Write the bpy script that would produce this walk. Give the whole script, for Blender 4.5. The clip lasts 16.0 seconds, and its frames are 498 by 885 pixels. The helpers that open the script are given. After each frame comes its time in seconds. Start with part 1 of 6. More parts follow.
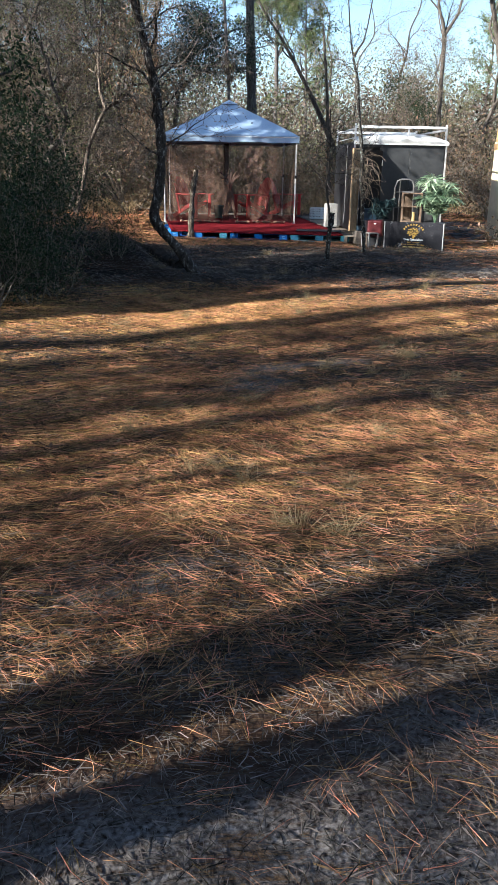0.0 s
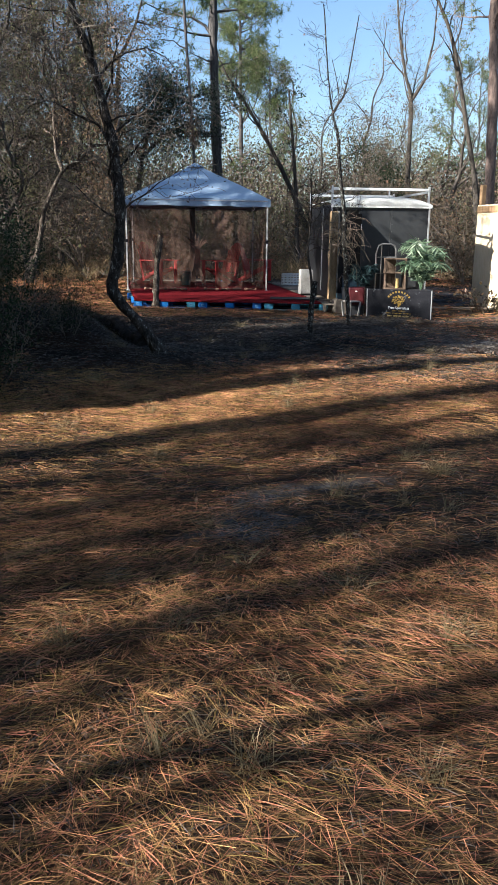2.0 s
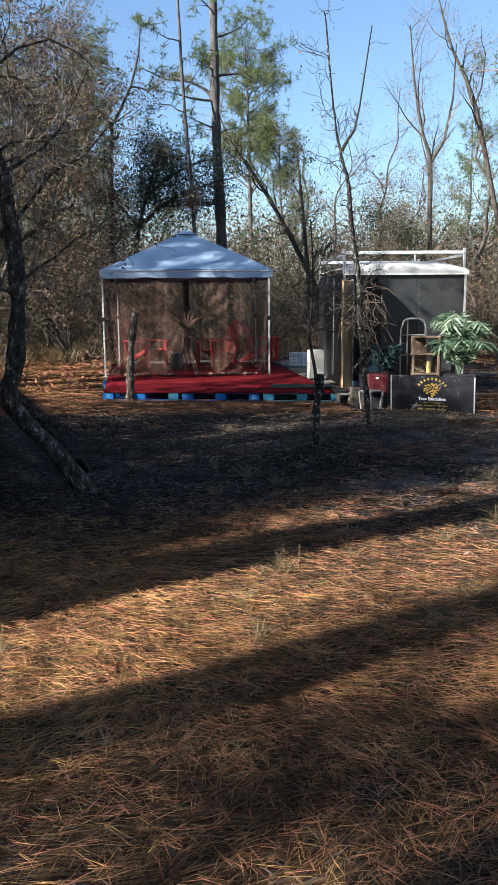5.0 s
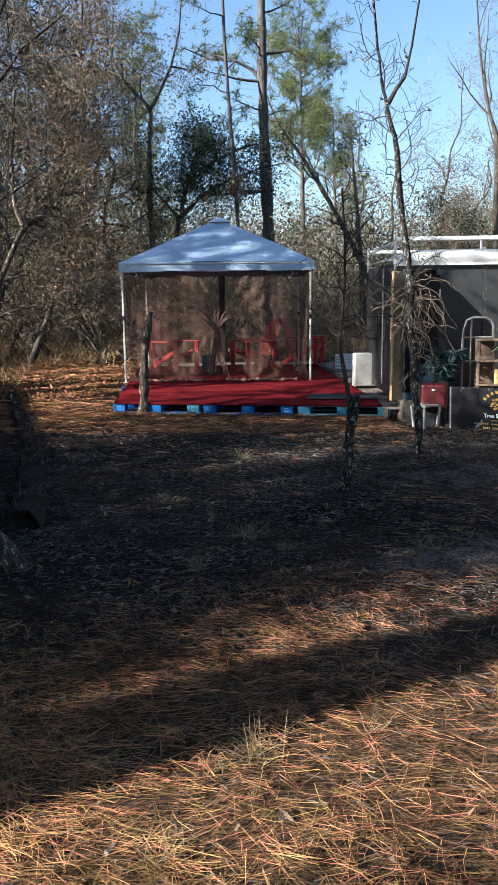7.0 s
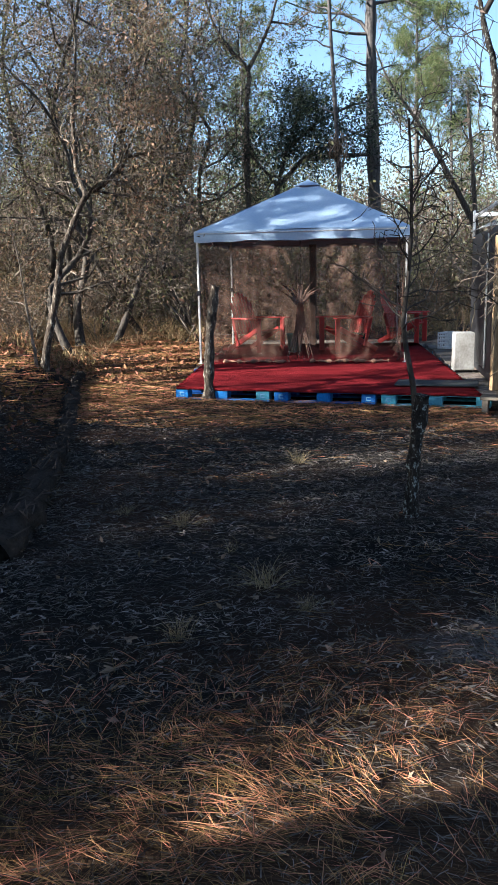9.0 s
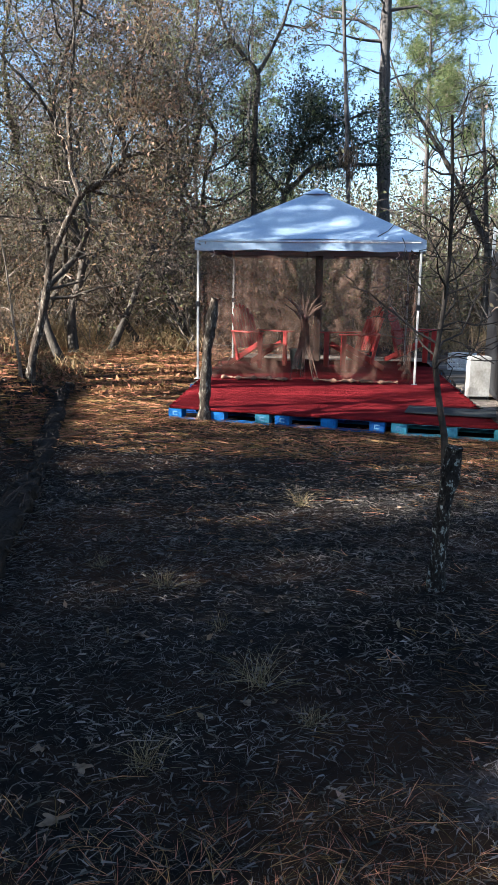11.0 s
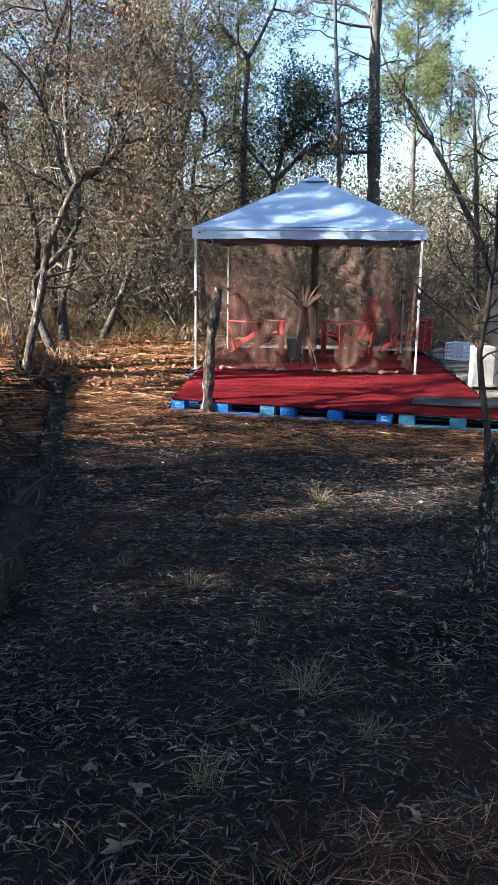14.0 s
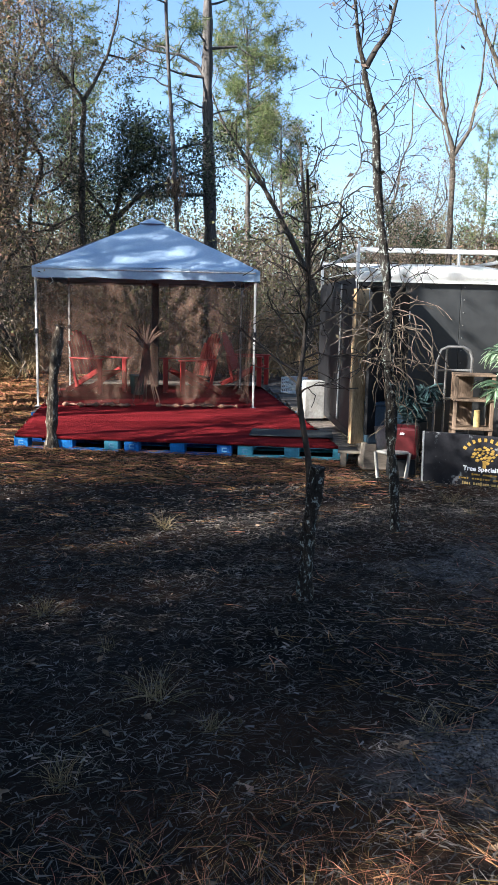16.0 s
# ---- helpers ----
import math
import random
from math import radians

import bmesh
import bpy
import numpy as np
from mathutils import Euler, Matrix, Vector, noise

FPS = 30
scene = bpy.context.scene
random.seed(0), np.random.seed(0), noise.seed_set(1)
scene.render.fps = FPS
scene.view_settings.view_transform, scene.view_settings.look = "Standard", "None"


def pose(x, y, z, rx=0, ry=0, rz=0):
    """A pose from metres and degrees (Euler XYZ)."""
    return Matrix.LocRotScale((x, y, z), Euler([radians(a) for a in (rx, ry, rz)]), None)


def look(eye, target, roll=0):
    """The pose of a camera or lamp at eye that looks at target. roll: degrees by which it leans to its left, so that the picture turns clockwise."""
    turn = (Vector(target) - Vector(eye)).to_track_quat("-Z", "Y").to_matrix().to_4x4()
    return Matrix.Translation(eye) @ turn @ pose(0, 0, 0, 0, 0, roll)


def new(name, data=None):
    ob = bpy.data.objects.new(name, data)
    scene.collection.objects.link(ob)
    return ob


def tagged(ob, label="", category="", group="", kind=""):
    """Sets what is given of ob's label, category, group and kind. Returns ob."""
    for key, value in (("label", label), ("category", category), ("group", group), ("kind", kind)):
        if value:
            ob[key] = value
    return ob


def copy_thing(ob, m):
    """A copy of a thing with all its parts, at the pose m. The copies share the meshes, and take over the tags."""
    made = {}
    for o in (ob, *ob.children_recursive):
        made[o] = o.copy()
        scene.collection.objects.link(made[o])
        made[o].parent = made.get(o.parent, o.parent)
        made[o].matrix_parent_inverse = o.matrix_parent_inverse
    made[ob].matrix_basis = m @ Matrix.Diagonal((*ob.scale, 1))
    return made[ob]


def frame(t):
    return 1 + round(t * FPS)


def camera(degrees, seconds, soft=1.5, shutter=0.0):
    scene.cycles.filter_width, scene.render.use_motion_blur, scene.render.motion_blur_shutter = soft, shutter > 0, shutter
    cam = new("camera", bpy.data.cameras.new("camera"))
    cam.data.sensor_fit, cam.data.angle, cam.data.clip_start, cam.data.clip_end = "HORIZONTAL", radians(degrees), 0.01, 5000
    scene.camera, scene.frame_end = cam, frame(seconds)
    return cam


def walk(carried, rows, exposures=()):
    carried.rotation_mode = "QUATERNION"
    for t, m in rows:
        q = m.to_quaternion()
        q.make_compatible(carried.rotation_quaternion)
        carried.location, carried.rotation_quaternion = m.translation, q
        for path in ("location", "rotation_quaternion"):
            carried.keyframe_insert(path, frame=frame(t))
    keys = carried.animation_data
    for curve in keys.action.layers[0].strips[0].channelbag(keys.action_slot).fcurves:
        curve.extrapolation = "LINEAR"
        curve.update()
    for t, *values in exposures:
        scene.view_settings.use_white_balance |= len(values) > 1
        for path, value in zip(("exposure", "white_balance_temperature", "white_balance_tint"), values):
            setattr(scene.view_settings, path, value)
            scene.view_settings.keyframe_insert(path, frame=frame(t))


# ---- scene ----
cam = camera(34.7, 16.0, soft=1.05)

PATH = [
    (0, (0.383, -19.413, 1.347), (0.546, -17.528, 0.698), 1.0),
    (0.5, (0.38, -19.112, 1.366), (0.46, -17.164, 0.924), 1.5),
    (1, (0.374, -18.761, 1.35), (0.635, -16.844, 0.844), 0.3),
    (1.5, (0.401, -18.301, 1.356), (0.646, -16.371, 0.893), 1.1),
    (2, (0.414, -17.833, 1.335), (0.66, -15.913, 0.831), 0.7),
    (2.5, (0.515, -17.35, 1.315), (0.758, -15.444, 0.759), 0.5),
    (3, (0.613, -16.841, 1.292), (0.824, -14.938, 0.715), 1.3),
    (3.5, (0.732, -16.417, 1.346), (1.012, -14.492, 0.882), -0.1),
    (3.7, (0.781, -16.229, 1.371), (1.025, -14.279, 1.003), 0.1),
    (5.8, (1.409, -14.052, 1.387), (1.549, -12.085, 1.054), -1.2),
    (6, (1.467, -13.862, 1.379), (1.548, -11.892, 1.044), -0.8),
    (6.5, (1.558, -13.454, 1.405), (1.579, -11.485, 1.053), 0.1),
    (7, (1.663, -13.129, 1.412), (1.715, -11.159, 1.067), -0.7),
    (7.5, (1.816, -12.824, 1.439), (1.799, -10.859, 1.071), -0.5),
    (8, (1.907, -12.502, 1.414), (1.927, -10.538, 1.034), 0.8),
    (8.5, (2.032, -12.185, 1.387), (2.14, -10.226, 0.998), -0.1),
    (8.8, (2.1, -12.034, 1.383), (1.96, -10.078, 0.993), -0.2),
    (9, (2.128, -11.891, 1.396), (1.895, -9.946, 0.992), -1.2),
    (9.2, (2.125, -11.799, 1.402), (1.947, -9.848, 0.999), -0.1),
    (11.3, (1.99, -11.12, 1.472), (1.762, -9.172, 1.084), 0.9),
    (11.5, (1.927, -11.101, 1.475), (1.722, -9.151, 1.078), 0.4),
    (12, (1.852, -11.073, 1.47), (1.689, -9.118, 1.083), 0.1),
    (12.5, (1.839, -11.083, 1.481), (1.691, -9.122, 1.116), 1.7),
    (13, (1.829, -11.068, 1.48), (1.684, -9.112, 1.087), 2.1),
    (13.5, (1.806, -11.046, 1.468), (1.609, -9.101, 1.049), 0.7),
    (14, (1.788, -11.06, 1.468), (1.608, -9.112, 1.053), 0.8),
    (14.5, (1.826, -11.121, 1.471), (1.647, -9.17, 1.068), 0.9),
    (15, (1.925, -11.228, 1.455), (1.751, -9.281, 1.031), 0.4),
    (15.5, (1.907, -11.307, 1.479), (1.711, -9.368, 1.03), -0.3),
    (16, (1.82, -11.388, 1.508), (2.022, -9.425, 1.185), 1.2),
]
walk(cam, [(t, look(eye, target, roll)) for t, eye, target, roll in PATH],
     exposures=[(0, 2.48), (0.5, 2.18), (1, 2.15), (2, 1.93), (3.5, 2.05), (6, 2.08), (7, 2.22), (8, 2.38), (8.5, 2.25), (9, 2.55), (11.5, 2.82), (12, 2.9), (12.5, 2.74), (13.5, 2.98), (15.2, 3.02), (15.6, 2.88), (16, 2.52)])

# ---- light ----
SUN_AZ = radians(24)          # shadows run along this heading, from +x towards +y
SUN_EL = radians(25)
TO_SUN = Vector((-math.cos(SUN_AZ) * math.cos(SUN_EL), -math.sin(SUN_AZ) * math.cos(SUN_EL), math.sin(SUN_EL)))
world = bpy.data.worlds.new("world")
scene.world = world
world.use_nodes = True
wn = world.node_tree.nodes
sky = wn.new("ShaderNodeTexSky")
sky.sky_type = 'NISHITA'
sky.sun_disc = False
sky.sun_elevation = SUN_EL
sky.sun_rotation = math.atan2(TO_SUN.x, TO_SUN.y)
sky.air_density, sky.dust_density, sky.ozone_density = 1.0, 1.0, 1.5
world.node_tree.links.new(sky.outputs[0], wn["Background"].inputs[0])
wn["Background"].inputs[1].default_value = 0.052
sun_data = bpy.data.lights.new("sun", "SUN")
sun_data.energy, sun_data.angle, sun_data.color = 5.0, radians(0.5), (1.0, 0.90, 0.76)
sun = new("sun", sun_data)
sun.matrix_world = look(Vector((0, 0, 0)) + TO_SUN * 60, (0, 0, 0))
scene.view_settings.use_white_balance = True
scene.view_settings.white_balance_temperature, scene.view_settings.white_balance_tint = 5690, 8


# ---- materials ----
def material(name, base, dark=None, scale=8.0, rough=0.85, bump=0.3, metal=0.0, stretch=(1, 1, 1), fine=60.0, island=0.0, obrand=0.0, mix=(0.35, 0.65), blotch=None):
    """A procedural surface: two colours mixed by noise at two sizes, with relief."""
    m = bpy.data.materials.new(name)
    m.use_nodes = True
    nt = m.node_tree
    bs = nt.nodes["Principled BSDF"]
    tc = nt.nodes.new("ShaderNodeTexCoord")
    mp = nt.nodes.new("ShaderNodeMapping")
    mp.inputs["Scale"].default_value = stretch
    nt.links.new(tc.outputs["Object"], mp.inputs[0])
    n1 = nt.nodes.new("ShaderNodeTexNoise")
    n1.inputs["Scale"].default_value, n1.inputs["Detail"].default_value = scale, 5
    n2 = nt.nodes.new("ShaderNodeTexNoise")
    n2.inputs["Scale"].default_value, n2.inputs["Detail"].default_value = fine, 3
    for n in (n1, n2):
        nt.links.new(mp.outputs[0], n.inputs["Vector"])
    add = nt.nodes.new("ShaderNodeMath")
    add.operation = 'MULTIPLY_ADD'
    add.inputs[1].default_value = 0.4
    nt.links.new(n2.outputs[0], add.inputs[0])
    half = nt.nodes.new("ShaderNodeMath")
    half.operation = 'MULTIPLY'
    half.inputs[1].default_value = 0.6
    nt.links.new(n1.outputs[0], half.inputs[0])
    nt.links.new(half.outputs[0], add.inputs[2])
    ramp = nt.nodes.new("ShaderNodeValToRGB")
    dark = dark or tuple(c * 0.55 for c in base)
    ramp.color_ramp.elements[0].color, ramp.color_ramp.elements[0].position = (*dark, 1), mix[0]
    ramp.color_ramp.elements[1].color, ramp.color_ramp.elements[1].position = (*base, 1), mix[1]
    if blotch:
        e = ramp.color_ramp.elements.new(blotch[1])
        e.color = (*blotch[0], 1)
    nt.links.new(add.outputs[0], ramp.inputs[0])
    col = ramp.outputs[0]
    if island or obrand:
        hsv = nt.nodes.new("ShaderNodeHueSaturation")
        if island:
            src = nt.nodes.new("ShaderNodeNewGeometry").outputs["Random Per Island"]
        else:
            src = nt.nodes.new("ShaderNodeObjectInfo").outputs["Random"]
        mr = nt.nodes.new("ShaderNodeMapRange")
        amp = island or obrand
        mr.inputs["To Min"].default_value, mr.inputs["To Max"].default_value = 1 - amp, 1 + amp
        nt.links.new(src, mr.inputs[0])
        nt.links.new(mr.outputs[0], hsv.inputs["Value"])
        mh = nt.nodes.new("ShaderNodeMapRange")
        mh.inputs["To Min"].default_value, mh.inputs["To Max"].default_value = 0.5 + amp * 0.05, 0.5 - amp * 0.05
        nt.links.new(src, mh.inputs[0])
        nt.links.new(mh.outputs[0], hsv.inputs["Hue"])
        nt.links.new(col, hsv.inputs["Color"])
        col = hsv.outputs[0]
    nt.links.new(col, bs.inputs["Base Color"])
    bs.inputs["Roughness"].default_value, bs.inputs["Metallic"].default_value = rough, metal
    bs.inputs["Specular IOR Level"].default_value = 0.05 if rough >= 0.6 else 0.35
    if bump:
        b = nt.nodes.new("ShaderNodeBump")
        b.inputs["Strength"].default_value, b.inputs["Distance"].default_value = bump, 0.02
        nt.links.new(add.outputs[0], b.inputs["Height"])
        nt.links.new(b.outputs[0], bs.inputs["Normal"])
    return m


def leafy(name, base, dark, island=0.45, rough=0.6, glow=0.35):
    """Thin leaves: colour varies leaf by leaf, some light passes through."""
    m = material(name, base, dark, scale=3, fine=20, rough=rough, bump=0, island=island)
    nt = m.node_tree
    bs, out = nt.nodes["Principled BSDF"], nt.nodes["Material Output"]
    tr = nt.nodes.new("ShaderNodeBsdfTranslucent")
    ms = nt.nodes.new("ShaderNodeMixShader")
    ms.inputs[0].default_value = glow
    nt.links.new(bs.inputs["Base Color"].links[0].from_socket, tr.inputs[0])
    nt.links.new(bs.outputs[0], ms.inputs[1])
    nt.links.new(tr.outputs[0], ms.inputs[2])
    nt.links.new(ms.outputs[0], out.inputs[0])
    return m


SAND_SPOTS = ((1.15, -13.65, 1.2, 0.5), (2.85, -8.85, 0.9, 0.45), (0.45, -18.05, 1.7, 0.7), (1.95, -8.6, 0.4, 0.25), (1.2, -7.35, 0.45, 0.25), (5.2, -7.6, 1.9, 0.8), (0.9, -14.3, 0.7, 0.3), (0.3, -16.9, 0.6, 0.3), (5.6, -10.3, 2.0, 0.7))


def ground_material():
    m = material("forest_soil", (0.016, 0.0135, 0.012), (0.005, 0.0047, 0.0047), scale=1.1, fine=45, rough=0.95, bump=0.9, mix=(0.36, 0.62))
    nt = m.node_tree
    bs = nt.nodes["Principled BSDF"]
    tc = nt.nodes.new("ShaderNodeTexCoord")
    old = bs.inputs["Base Color"].links[0].from_socket
    # pale sand showing in patches, with a broken rim
    n = nt.nodes.new("ShaderNodeTexNoise")
    n.inputs["Scale"].default_value, n.inputs["Detail"].default_value, n.inputs["Roughness"].default_value = 0.9, 12, 0.82
    nt.links.new(tc.outputs["Object"], n.inputs["Vector"])
    r = nt.nodes.new("ShaderNodeValToRGB")
    r.color_ramp.elements[0].position, r.color_ramp.elements[1].position = 0.60, 0.68
    # more sand along the drive on the east side
    sepa = nt.nodes.new("ShaderNodeSeparateXYZ")
    nt.links.new(tc.outputs["Object"], sepa.inputs[0])
    east = nt.nodes.new("ShaderNodeMapRange")
    east.inputs["From Min"].default_value, east.inputs["From Max"].default_value = 2.0, 4.6
    nt.links.new(sepa.outputs["X"], east.inputs[0])
    north = nt.nodes.new("ShaderNodeMapRange")
    north.inputs["From Min"].default_value, north.inputs["From Max"].default_value = -11.0, -8.5
    nt.links.new(sepa.outputs["Y"], north.inputs[0])
    both = nt.nodes.new("ShaderNodeMath")
    both.operation = 'MULTIPLY'
    nt.links.new(east.outputs[0], both.inputs[0])
    nt.links.new(north.outputs[0], both.inputs[1])
    plus = nt.nodes.new("ShaderNodeMath")
    plus.operation = 'MULTIPLY_ADD'
    plus.inputs[1].default_value = 0.13
    nt.links.new(both.outputs[0], plus.inputs[0])
    nt.links.new(n.outputs[0], plus.inputs[2])
    entry = nt.nodes.new("ShaderNodeMapRange")
    entry.inputs["From Min"].default_value, entry.inputs["From Max"].default_value = -16.9, -17.7
    nt.links.new(sepa.outputs["Y"], entry.inputs[0])
    plus_south = nt.nodes.new("ShaderNodeMath")
    plus_south.operation = 'MULTIPLY_ADD'
    plus_south.inputs[1].default_value = 0.09
    nt.links.new(entry.outputs[0], plus_south.inputs[0])
    nt.links.new(plus.outputs[0], plus_south.inputs[2])
    # bare spots where the straw has been worn off
    bare = plus_south.outputs[0]
    for x, y, wide, deep in SAND_SPOTS:
        mps = nt.nodes.new("ShaderNodeMapping")
        mps.vector_type = 'TEXTURE'
        mps.inputs["Location"].default_value, mps.inputs["Rotation"].default_value, mps.inputs["Scale"].default_value = (x, y, 0), (0, 0, 0.3), (wide, deep, 3)
        nt.links.new(tc.outputs["Object"], mps.inputs[0])
        ball = nt.nodes.new("ShaderNodeTexGradient")
        ball.gradient_type = 'SPHERICAL'
        nt.links.new(mps.outputs[0], ball.inputs[0])
        more = nt.nodes.new("ShaderNodeMath")
        more.operation = 'MULTIPLY_ADD'
        more.inputs[1].default_value = 0.19
        nt.links.new(ball.outputs["Fac"], more.inputs[0])
        nt.links.new(bare, more.inputs[2])
        bare = more.outputs[0]
    nt.links.new(bare, r.inputs[0])
    mixs = nt.nodes.new("ShaderNodeMix")
    mixs.data_type = 'RGBA'
    mixs.inputs[7].default_value = (0.17, 0.157, 0.148, 1)
    grit = nt.nodes.new("ShaderNodeTexNoise")
    grit.inputs["Scale"].default_value, grit.inputs["Detail"].default_value = 75, 8
    nt.links.new(tc.outputs["Object"], grit.inputs["Vector"])
    gr = nt.nodes.new("ShaderNodeValToRGB")
    gr.color_ramp.elements[0].position, gr.color_ramp.elements[1].position = 0.34, 0.68
    nt.links.new(grit.outputs[0], gr.inputs[0])
    speck = nt.nodes.new("ShaderNodeMath")
    speck.operation = 'MULTIPLY'
    nt.links.new(r.outputs[0], speck.inputs[0])
    nt.links.new(gr.outputs[0], speck.inputs[1])
    nt.links.new(speck.outputs[0], mixs.inputs[0])
    nt.links.new(old, mixs.inputs[6])
    # rust-brown straw in drifts
    n3 = nt.nodes.new("ShaderNodeTexNoise")
    n3.inputs["Scale"].default_value, n3.inputs["Detail"].default_value = 0.8, 8
    mp = nt.nodes.new("ShaderNodeMapping")
    mp.inputs["Rotation"].default_value, mp.inputs["Scale"].default_value = (0, 0, 0.5), (0.7, 1.8, 1)
    nt.links.new(tc.outputs["Object"], mp.inputs[0])
    nt.links.new(mp.outputs[0], n3.inputs["Vector"])
    r3 = nt.nodes.new("ShaderNodeValToRGB")
    r3.color_ramp.elements[0].position, r3.color_ramp.elements[1].position = 0.45, 0.62
    nt.links.new(n3.outputs[0], r3.inputs[0])
    mix3 = nt.nodes.new("ShaderNodeMix")
    mix3.data_type = 'RGBA'
    mix3.inputs[7].default_value = (0.03, 0.017, 0.011, 1)
    nt.links.new(r3.outputs[0], mix3.inputs[0])
    nt.links.new(mixs.outputs[2], mix3.inputs[6])
    # a mat of fine needles, thick in the open south half of the clearing
    sep = nt.nodes.new("ShaderNodeSeparateXYZ")
    nt.links.new(tc.outputs["Object"], sep.inputs[0])
    # the mat fades out where shade begins, so the north ground is coloured darker
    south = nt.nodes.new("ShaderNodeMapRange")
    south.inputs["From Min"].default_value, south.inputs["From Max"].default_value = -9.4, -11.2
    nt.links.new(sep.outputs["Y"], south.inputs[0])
    last = mix3.outputs[2]
    for turn, seed in ((0.7, 0.0), (-0.4, 7.0), (1.9, 3.0)):
        mp2 = nt.nodes.new("ShaderNodeMapping")
        mp2.inputs["Rotation"].default_value, mp2.inputs["Scale"].default_value = (0, 0, turn), (9, 110, 1)
        mp2.inputs["Location"].default_value = (seed, seed, 0)
        n4 = nt.nodes.new("ShaderNodeTexNoise")
        n4.inputs["Scale"].default_value, n4.inputs["Detail"].default_value, n4.inputs["Distortion"].default_value = 1.0, 3, 0.6
        nt.links.new(tc.outputs["Object"], mp2.inputs[0])
        nt.links.new(mp2.outputs[0], n4.inputs["Vector"])
        r4 = nt.nodes.new("ShaderNodeValToRGB")
        r4.color_ramp.elements[0].position, r4.color_ramp.elements[1].position = 0.54, 0.66
        nt.links.new(n4.outputs[0], r4.inputs[0])
        amt = nt.nodes.new("ShaderNodeMath")
        amt.operation = 'MULTIPLY'
        clear = nt.nodes.new("ShaderNodeMath")
        clear.operation = 'MULTIPLY_ADD'
        clear.inputs[1].default_value, clear.inputs[2].default_value = -0.8, 1.0
        nt.links.new(r.outputs[0], clear.inputs[0])
        thin = nt.nodes.new("ShaderNodeMath")
        thin.operation = 'MULTIPLY'
        nt.links.new(clear.outputs[0], thin.inputs[0])
        nt.links.new(south.outputs[0], thin.inputs[1])
        nt.links.new(r4.outputs[0], amt.inputs[0])
        nt.links.new(thin.outputs[0], amt.inputs[1])
        mix4 = nt.nodes.new("ShaderNodeMix")
        mix4.data_type = 'RGBA'
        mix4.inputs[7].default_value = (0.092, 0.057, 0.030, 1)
        nt.links.new(amt.outputs[0], mix4.inputs[0])
        nt.links.new(last, mix4.inputs[6])
        last = mix4.outputs[2]
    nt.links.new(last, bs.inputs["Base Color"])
    return m


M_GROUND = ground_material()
M_STRAW = leafy("pine_straw", (0.44, 0.248, 0.105), (0.055, 0.028, 0.014), island=0.85, glow=0.1)
M_BRUSH = leafy("dry_brush", (0.34, 0.25, 0.13), (0.15, 0.10, 0.055), island=0.5, glow=0.15)
M_DRYGRASS = leafy("dry_grass", (0.26, 0.21, 0.12), (0.15, 0.115, 0.06), island=0.4, glow=0.2)
# lighter copy of the straw, tinted golden to look sunlit
M_SUNLIT_STRAW = leafy("sunlit_tint_straw", (0.56, 0.355, 0.125), (0.26, 0.148, 0.052), island=0.6, glow=0.1)
M_GREYLITTER = leafy("grey_litter", (0.13, 0.115, 0.098), (0.016, 0.014, 0.0125), island=0.9, glow=0.1)
M_FALLEN = leafy("fallen_leaf", (0.20, 0.145, 0.095), (0.085, 0.06, 0.04), island=0.5, glow=0.1)
M_BARK_PINE = material("pine_bark", (0.125, 0.113, 0.106), (0.035, 0.032, 0.031), scale=5, stretch=(3, 3, 0.6), fine=25, bump=1.0)
# pine bark lightened and pinked to look sunlit on a shaded trunk
M_BARK_SUNLIT = material("sunlit_plated_bark", (0.27, 0.195, 0.16), (0.09, 0.065, 0.055), scale=5, stretch=(3, 3, 0.6), fine=25, bump=1.0)
M_BARK_OAK = material("oak_bark", (0.10, 0.084, 0.069), (0.024, 0.021, 0.018), scale=7, stretch=(2, 2, 0.7), fine=40, bump=0.9)
M_BARK_DARK = material("lichen_bark", (0.028, 0.024, 0.021), (0.010, 0.009, 0.008), scale=48, stretch=(1, 1, 0.6), fine=150, bump=1.0, mix=(0.35, 0.54), blotch=((0.20, 0.22, 0.20), 0.61))
M_RUSSET = leafy("russet_leaf", (0.30, 0.155, 0.075), (0.09, 0.045, 0.022), island=0.6, glow=0.15)
M_BARK_STUMP = material("patchy_bark", (0.085, 0.066, 0.051), (0.018, 0.015, 0.012), scale=22, stretch=(1.4, 1.4, 0.5), fine=70, bump=1.0, mix=(0.36, 0.55), blotch=((0.30, 0.27, 0.22), 0.63))
M_TWIG = material("twig", (0.21, 0.175, 0.135), (0.055, 0.046, 0.037), scale=6, fine=40, bump=0.2, island=0.35)
M_TWIG_DARK = material("dark_twig", (0.05, 0.042, 0.035), (0.02, 0.017, 0.015), scale=6, fine=40, bump=0.2, island=0.35)
# brown greyed and lightened, which puts the woods' haze into the leaf colour
M_LEAF_BROWN = leafy("dry_oak_leaf", (0.18, 0.142, 0.103), (0.055, 0.045, 0.036), island=0.65, glow=0.45)
# dry leaf warmed to tan, so the bushes and bank oak look sunlit
M_LEAF_SUNLIT = leafy("sunlit_tan_leaf", (0.22, 0.158, 0.095), (0.08, 0.052, 0.03), island=0.6, glow=0.4)
M_LEAF_OLIVE = leafy("olive_leaf", (0.19, 0.18, 0.09), (0.08, 0.08, 0.04), glow=0.45)
M_LEAF_DARK = leafy("evergreen_leaf", (0.035, 0.055, 0.028), (0.014, 0.024, 0.012))
M_LEAF_GREYGREEN = leafy("grey_green_leaf", (0.06, 0.075, 0.055), (0.02, 0.027, 0.02), island=0.6)
